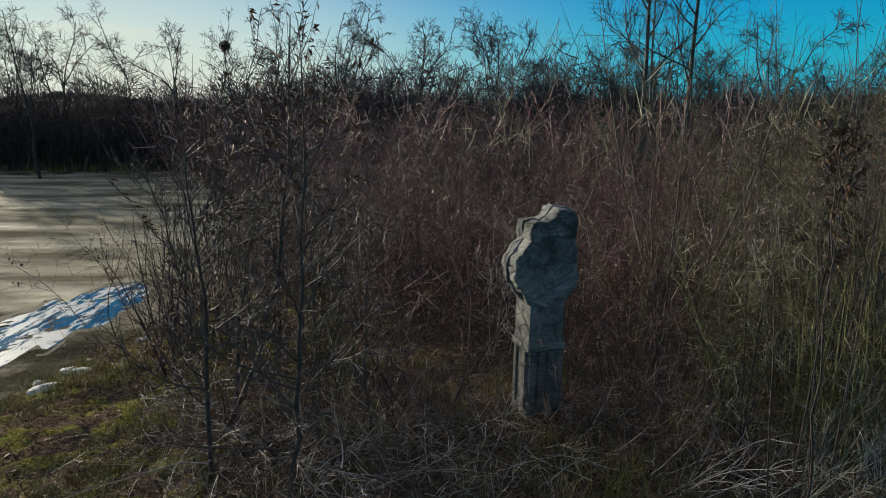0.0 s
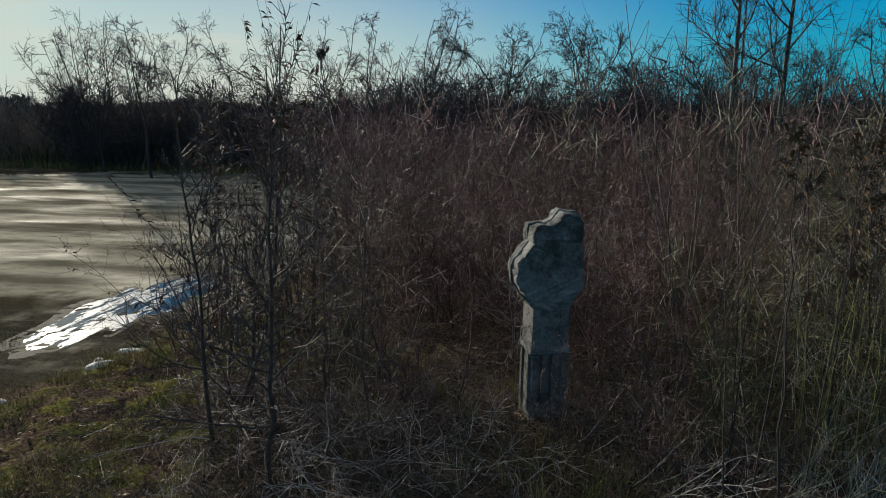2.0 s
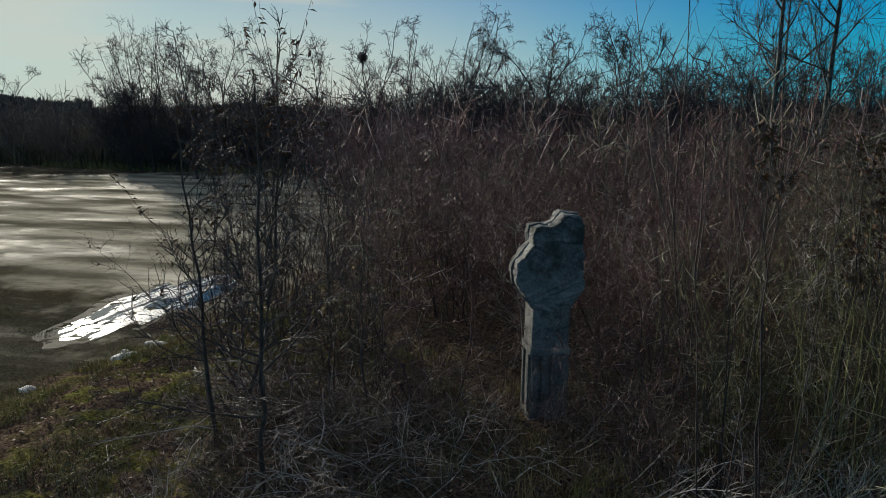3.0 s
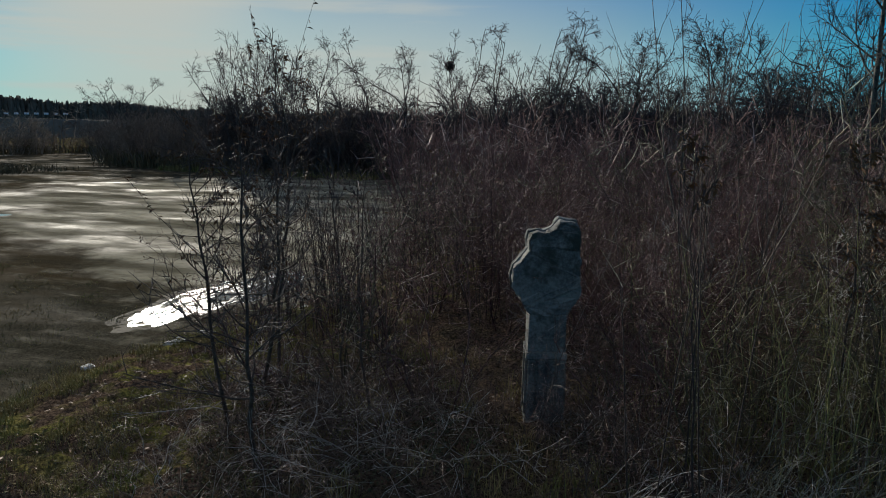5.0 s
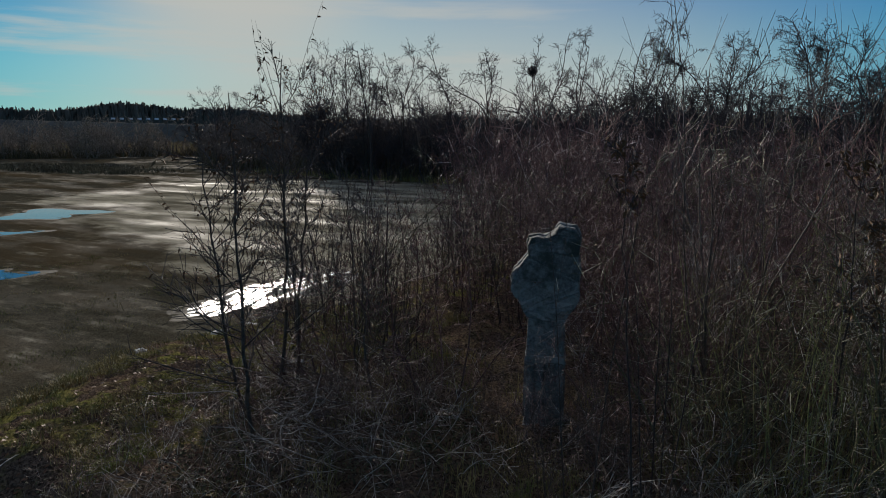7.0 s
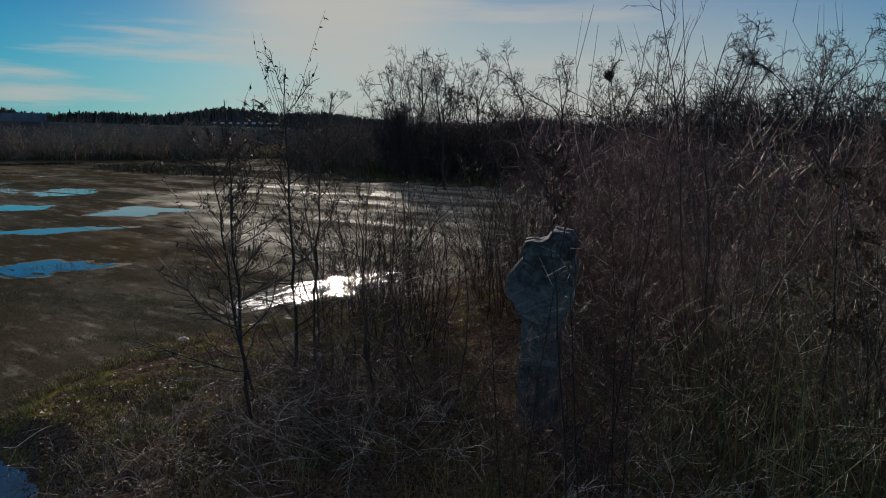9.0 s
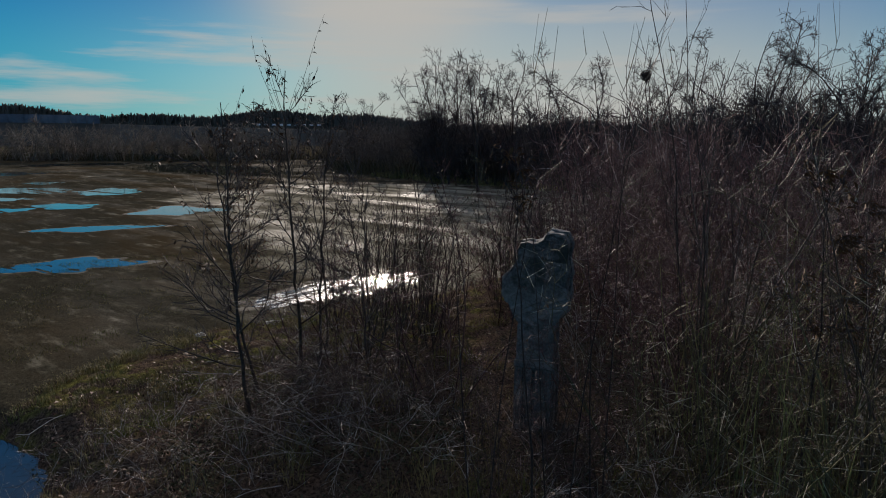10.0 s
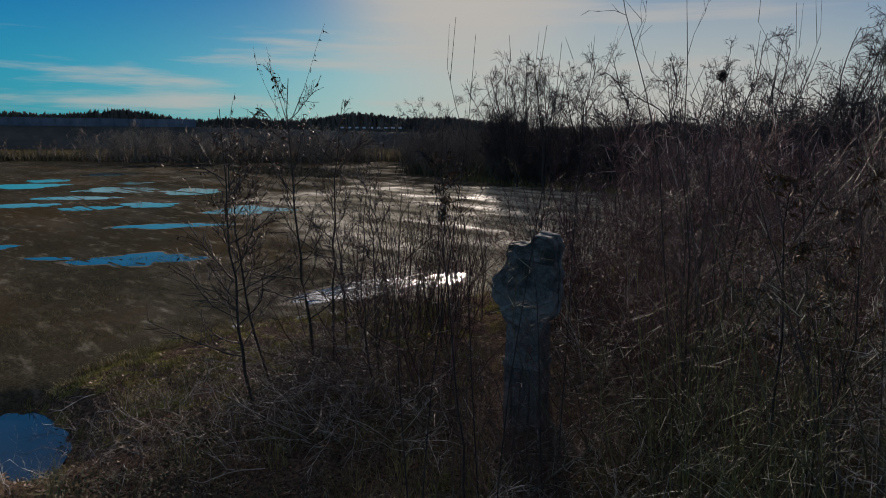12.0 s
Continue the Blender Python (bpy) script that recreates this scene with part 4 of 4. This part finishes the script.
# ---- brambles, sticks, grass and litter round the cross ----
def bramble(seed, tall, canes, bark, label, twigs=10):
    """Low arching canes with short side twigs."""
    rng = np.random.RandomState(seed)
    root = new("bramble")
    twig_geo = Geo()
    for c in range(canes):
        g = Geo()
        a = rng.uniform(0, 6.283)
        start = np.array([0.18 * math.cos(a), 0.18 * math.sin(a), -0.04])
        length = tall * rng.uniform(0.9, 2.0)
        n, out, rise = 10, rng.uniform(0.3, 0.9), rng.uniform(0.7, 1.2)
        pts, at = [start], start
        for k in range(n):
            way = unit(np.array([math.cos(a) * out, math.sin(a) * out, rise - k * rng.uniform(0.1, 0.27)]) + rng.normal(0, 0.27, 3))
            at = at + way * length / n
            at[2] = max(at[2], 0.015)
            pts.append(at.copy())
            a += rng.normal(0, 0.22)
        pts = np.array(pts)
        th = rng.uniform(0.0014, 0.003)
        g.tube(pts, np.linspace(th, th * 0.4, n + 1), 4)
        part("cane", g.mesh("cane", bark, True), parent=root)
        for b in range(twigs):
            ta, tw = along(pts, rng.uniform(0.15, 1))
            tp = bent_path(rng, ta, side_way(rng, tw, rng.uniform(0.5, 1.2)), tall * rng.uniform(0.1, 0.4), 2, 0.22, 0.0)
            tr = max(th * 0.5, 0.0012)
            twig_geo.tube(tp, np.linspace(tr, tr * 0.5, 3), 3)
            for _ in range(2):
                sa, sw = along(tp, rng.uniform(0.3, 1))
                twig_geo.tube(bent_path(rng, sa, side_way(rng, sw, 0.8), tall * rng.uniform(0.06, 0.18), 1, 0.1), np.array([1, 0.5]) * tr * 0.8, 3)
    tagged(part("crown", twig_geo.mesh("crown", bark), parent=root), kind="stuff")
    return tagged(root, label, "bramble", "brambles in front of the cross")


# the pale tone colours sun glints onto some of the twigs
brown_cane = surface("brown_cane", (0.06, 0.036, 0.03), (0.19, 0.118, 0.092), 7, 0.55, 0.2, vary=0.6, spec=0.35, pale=(0.58, 0.50, 0.43), glint_share=0.10)
dark_brambles = [bramble(600 + i, 0.8, 9, brown_cane, "tangled low bramble of thin brown canes") for i in range(3)]
pale_brambles = [bramble(620 + i, 0.7, 4, dead_wood, "pale dry twisted canes of a dead bramble", 7) for i in range(2)]
rng = np.random.RandomState(41)


def cover_ground(x, y):
    return x > edge_x(y) + 1.75 and y < near_edge(x) + 0.5 and clear_of_path(x, y, 2.35)


by_saplings = [(-0.95, 3.5), (-0.6, 3.9), (-1.3, 4.05), (-1.75, 4.35), (-1.3, 4.9), (-1.75, 4.85), (-1.1, 4.5), (-0.4, 4.4), (-0.2, 3.7)]
for i, (x, y) in enumerate(by_saplings + scatter(rng, 185, cover_ground, (-3.4, 7.0, 1.6, 6.6), 0.29)):
    gap = abs((x - 0.9) * 0.0 + math.hypot(x - 0.9, y - 5.76))
    before = (-0.3 < x < 3.6) and y < 5.9 and x < 0.9 + (5.9 - y) * 0.85 and x > 0.75 - (5.9 - y) * 0.3
    size = rng.uniform(0.75, 1.25)
    if x < -1.6:
        size *= 0.6
    if before:
        size = min(size, 0.30 + 0.14 * max(0, gap - 0.6))
    if in_sun_gap(x, y, 0.5):
        size = min(size, 0.3)
    if x > 1.8 and not before:
        size *= 1.1
    # extra pale canes towards +x lift the brightness of the shaded ground there
    kind = pale_brambles if rng.uniform() < (0.5 if x > 1.6 else 0.35 if x > 0 else 0.28) else dark_brambles
    plant(kind[rng.randint(len(kind))], x, y, rng.uniform(0, 360), size)


def arching_bush(seed, x, y, heading, fan, stems, reach, rise, bark, label):
    """Long thin stems that leave one foot to one side and bow over, with short side twigs."""
    rng = np.random.RandomState(seed)
    root = new("arching_bush")
    root.matrix_world = pose(x, y, float(height(x, y)))
    twig_geo = Geo()
    for i in range(stems):
        a = radians(heading + rng.uniform(-fan, fan))
        length, up_way = reach * rng.uniform(0.55, 1.15), rise * rng.uniform(0.6, 1.4)
        pts = bent_path(rng, (rng.normal(0, 0.12), rng.normal(0, 0.12), -0.04), (math.cos(a), math.sin(a), up_way), length, 8, 0.09, -0.035)
        pts[1:, 2] = np.maximum(pts[1:, 2], 0.03)
        th = rng.uniform(0.003, 0.0055)
        g = Geo()
        g.tube(pts, np.linspace(th, 0.0012, 9), 4)
        part("stem", g.mesh("stem", bark, True), parent=root)
        for _ in range(9):
            at, way = along(pts, rng.uniform(0.3, 1))
            tp = bent_path(rng, at, side_way(rng, way, rng.uniform(0.35, 0.9)), length * rng.uniform(0.08, 0.3), 3, 0.14, 0.0)
            twig_geo.tube(tp, np.linspace(0.0022, 0.001, 4), 3)
    tagged(part("crown", twig_geo.mesh("crown", bark), parent=root), kind="stuff")
    return tagged(root, label, "bush")


grey_whip = surface("grey_whip", (0.095, 0.092, 0.062), (0.29, 0.275, 0.20), 7, 0.5, 0.2, vary=0.5, spec=0.35)
ARCH = "low bush of pale arching bare stems"
arching_bush(931, 2.1, 3.75, 5, 45, 16, 1.3, 1.1, grey_whip, ARCH)
arching_bush(932, 2.55, 4.2, 15, 50, 14, 1.4, 1.0, grey_whip, ARCH)
arching_bush(933, 3.3, 4.4, 20, 60, 16, 1.4, 1.1, grey_whip, ARCH)
arching_bush(934, 1.7, 4.4, -10, 60, 9, 1.0, 0.9, dead_wood, ARCH)
arching_bush(935, 1.05, 5.1, 0, 90, 6, 0.9, 0.8, dead_wood, ARCH)
arching_bush(936, -0.3, 4.3, 200, 120, 12, 1.0, 0.7, dead_wood, ARCH)
arching_bush(937, 0.5, 4.6, 90, 180, 9, 0.9, 0.6, dead_wood, ARCH)


def dead_branch(seed, length, thick):
    rng = np.random.RandomState(seed)
    root = new("dead_branch")
    pts = bent_path(rng, (-length / 2, 0, thick), (1, 0, 0.06), length, 6, 0.16, 0.0)
    pts[:, 2] = np.abs(pts[:, 2]) + thick
    g = Geo()
    g.tube(pts, np.linspace(thick, thick * 0.35, 7), 6)
    part("limb", g.mesh("limb", dead_wood, True), parent=root)
    for k in range(3):
        at, way = along(pts, rng.uniform(0.3, 0.95))
        q = Geo()
        q.tube(bent_path(rng, at, side_way(rng, way, 0.7), length * rng.uniform(0.2, 0.4), 3, 0.15), np.linspace(thick * 0.45, thick * 0.15, 4), 4)
        part("twig", q.mesh("twig", dead_wood, True), parent=root)
    return tagged(root, "bare pale dead branch lying on the ground", "dead branch", "fallen branches")


sticks = [dead_branch(700 + i, 0.8, 0.006) for i in range(3)]
plant(sticks[0], -2.72, 5.9, -35, 0.75)
for x, y in scatter(rng, 18, lambda x, y: x > edge_x(y) + 0.9 and y < near_edge(x) and clear_of_path(x, y, 2.2), (-3.2, 5.5, 1.5, 6.0), 0.4):
    plant(sticks[rng.randint(3)], x, y, rng.uniform(0, 360), rng.uniform(0.5, 1.1))


def brush_heap(seed, x, y, wide, count):
    """A low heap of cut thin branches, lying across each other."""
    rng = np.random.RandomState(seed)
    root = new("brush_heap")
    root.matrix_world = pose(x, y, float(height(x, y)))
    for i in range(count):
        a = rng.uniform(0, 6.283)
        r = wide * math.sqrt(rng.uniform(0, 0.5))
        start = (r * math.cos(a), r * math.sin(a), rng.uniform(0.0, 0.22))
        b = rng.uniform(0, 6.283)
        length = rng.uniform(0.4, 1.1) * wide
        pts = bent_path(rng, start, (math.cos(b), math.sin(b), rng.uniform(0.0, 0.55)), length, 5, 0.16, -0.06)
        pts[:, 2] = np.maximum(pts[:, 2], 0.01)
        th = rng.uniform(0.0025, 0.0075)
        g = Geo()
        g.tube(pts, np.linspace(th, th * 0.35, 6), 4)
        for _ in range(5):
            at, way = along(pts, rng.uniform(0.25, 1))
            tp = bent_path(rng, at, side_way(rng, way, 0.7), length * rng.uniform(0.12, 0.35), 3, 0.16)
            g.tube(tp, np.linspace(th * 0.45, 0.001, 4), 3)
        part("branch", g.mesh("branch", dead_wood if rng.uniform() < 0.14 else brown_cane, True), parent=root)
    return tagged(root, "low heap of dry cut branches on the soil", "brush heap")


brush_heap(901, -1.45, 5.0, 1.0, 70)
brush_heap(902, -0.7, 4.6, 0.8, 46)
brush_heap(903, -2.1, 5.7, 0.6, 30)


def rock(seed):
    rng = np.random.RandomState(seed)
    bm = bmesh.new()
    bmesh.ops.create_icosphere(bm, subdivisions=2, radius=0.1)
    for v in bm.verts:
        v.co = Vector((v.co.x * 1.4, v.co.y, v.co.z * 0.55)) * (1 + 0.5 * noise.noise(v.co * 11 + Vector((seed, 0, 0))))
    return tagged(part("rock", bm, pale_stone), "pale angular stone lying at the edge of the mud", "rock", "stones along the lot edge")


rocks = [rock(i) for i in range(3)]
for i, (x, y, s) in enumerate([(-3.9, 6.76, 0.75), (-4.05, 6.3, 0.8), (-4.15, 6.95, 0.6), (-4.49, 5.37, 0.6), (-3.7, 7.9, 0.5), (-2.19, 5.78, 0.8), (-4.3, 6.62, 0.4), (-3.6, 8.6, 0.4), (-4.12, 7.3, 0.3)]):
    plant(rocks[i % 3], x, y, 50 * i, 1.35 * s)


dark_straw = surface("dark_straw", (0.05, 0.042, 0.022), (0.15, 0.12, 0.062), 0.3, 0.9, 0.1, coords="World")


def grass(name, seed, tufts, inside, box, blades, tall, label, material, wide=1.0, loose=0.06):
    """Tufts of thin bent blades in one mesh."""
    rng = np.random.RandomState(seed)
    c = []
    while len(c) < tufts:
        x, y = rng.uniform(box[0], box[1]), rng.uniform(box[2], box[3])
        if inside(x, y):
            c.append((x, y, rng.uniform(0.4, 1.2)))
    c = np.repeat(np.array(c), blades, axis=0)
    n = len(c)
    x, y = c[:, 0] + rng.normal(0, loose, n), c[:, 1] + rng.normal(0, loose, n)
    a, h = rng.uniform(0, 6.283, n), tall * c[:, 2] * rng.uniform(0.5, 1.2, n)
    bend = h * rng.uniform(0.2, 1.1, n)
    w = rng.uniform(0.0015, 0.0035, n) * wide
    base = np.stack([x, y, height(x, y) - 0.01], -1)
    out = np.stack([np.cos(a), np.sin(a), 0 * a], -1)
    side = np.stack([-np.sin(a), np.cos(a), 0 * a], -1) * w[:, None]
    upward = np.array([0, 0, 1.0])
    mid = base + out * (bend * 0.35)[:, None] + upward * (h * 0.65)[:, None]
    tip = base + out * bend[:, None] + upward * (h * 0.9)[:, None]
    v = np.stack([base - side, base + side, mid + side * 0.8, mid - side * 0.8, tip + side * 0.2, tip - side * 0.2], 1).reshape(-1, 3)
    k = np.arange(n)[:, None] * 6
    f = np.concatenate([k + np.array([[0, 1, 2, 3]]), k + np.array([[3, 2, 4, 5]])])
    return tagged(new(name, quad_mesh(name, v, f, material)), label, "grass", kind="stuff")


patchy = lambda x, y: float(wave(x, y, 1.6, 9) + 0.6 * wave(x, y, 5.5, 12)) > 0.02
grass("grass", 801, 1900, lambda x, y: edge_x(y) - 0.1 < x < edge_x(y) + 2.6 and y < 8.5 and patchy(x * 1.6, y * 1.6) and math.hypot(x - HOLLOW[0], y - HOLLOW[1]) > 0.95, (-4.8, 1.5, 0.8, 8.5), 13, 0.10, "short dry yellow-green winter grass on the bank", straw)
grass("grass", 802, 1500, lambda x, y: edge_x(y) - 8 < x < edge_x(y) and y < 7 + 0.4 * (-x - 4) and patchy(x * 1.7, y * 1.7) and math.hypot(x - HOLLOW[0], y - HOLLOW[1]) > 1.0, (-13, -2, 1, 12), 9, 0.05, "sparse low weeds on wet clay", straw)
grass("grass", 803, 1000, lambda x, y: x > -1.0 and patchy(x * 1.3, y * 1.3), (-1.0, 7.5, 2.0, 7.0), 10, 0.24, "thin dry grass among the brambles", straw)


def places_in(rng, n, inside, box):
    """n places that satisfy inside(), which takes arrays."""
    x, y = rng.uniform(box[0], box[1], n * 8), rng.uniform(box[2], box[3], n * 8)
    keep = np.nonzero(inside(x, y))[0][:n]
    return np.stack([x[keep], y[keep], height(x[keep], y[keep])], -1)


def litter(name, seed, n, inside, box):
    rng = np.random.RandomState(seed)
    g = Geo()
    for x, y, z in places_in(rng, n, inside, box):
        a = rng.uniform(0, 6.283)
        g.leaf((x, y, z + 0.012), unit(np.array([math.cos(a), math.sin(a), rng.uniform(-0.1, 0.4)])), rng.uniform(0.03, 0.07), rng.uniform(0.008, 0.018))
    return tagged(new(name, g.mesh(name, leaf_brown)), "withered brown leaves strewn over the soil", "leaf litter", kind="stuff")


def ground_ivy(seed, n, inside, box):
    """Small dark leaves in low clumps."""
    rng = np.random.RandomState(seed)
    g = Geo()
    spots = places_in(rng, n, inside, box)
    tops = 0.05 + 0.16 * np.maximum(0.0, wave(spots[:, 0], spots[:, 1], 2.2, 21) + 0.3)
    for (x, y, z), top in zip(spots, tops):
        for _ in range(5):
            q = unit(rng.normal(0, 1, 3) + np.array([0, 0, 0.3]))
            g.leaf((x + rng.normal(0, 0.05), y + rng.normal(0, 0.05), z + rng.uniform(0.0, top)), q, rng.uniform(0.018, 0.045), rng.uniform(0.006, 0.014))
    return tagged(new("ground_ivy", g.mesh("ground_ivy", ivy_green)), "low dark green leaves creeping between the brambles", "ground cover", kind="stuff")


ivy_green = surface("ivy_green", (0.035, 0.04, 0.022), (0.13, 0.135, 0.075), 3.0, 0.8, 0.1, coords="World", spec=0.12)
ground_ivy(821, 3200, lambda x, y: (x > edge_x(y) + 1.2) & (y < near_edge(x) + 0.4) & (wave(x, y, 2.2, 21) > -0.05), (-2.6, 5.5, 2.0, 6.4))


def shore_strip(x, y):
    return -1.0 < y - far_y(x) < 4.0


grass("grass", 805, 900, lambda x, y: -1.5 < y - far_y(x) < 1.2, (-30, -14, 28, 40), 8, 0.35, "yellow-green grass at the far end of the lot", straw, 4.0, 0.4)
grass("rushes", 806, 700, lambda x, y: ((x + 44) / 8.5) ** 2 + ((y - 28.5) / 3.2) ** 2 < 1 + 0.4 * math.sin(x * 1.7) * math.cos(y * 2.1), (-56, -32, 23, 34), 9, 0.3, "low patch of dark weeds on the open lot", dark_straw, 7.0, 0.5)
grass("rushes", 804, 1500, shore_strip, (-108, -12, -20, 56), 8, 1.1, "dark dead rushes along the far edge of the lot", dark_straw, 9.0, 0.5)
litter("leaf_litter", 811, 6000, lambda x, y: x > edge_x(y) + 0.6, (-4, 6, 1.0, 9))

for ob in [o for o in scene.objects if o.parent is None and o.name not in used and o.name.split(".")[0] in ("shrub", "bramble", "dead_branch") and o.matrix_basis.translation.length < 0.01]:
    for o in (*ob.children_recursive, ob):
        bpy.data.objects.remove(o)
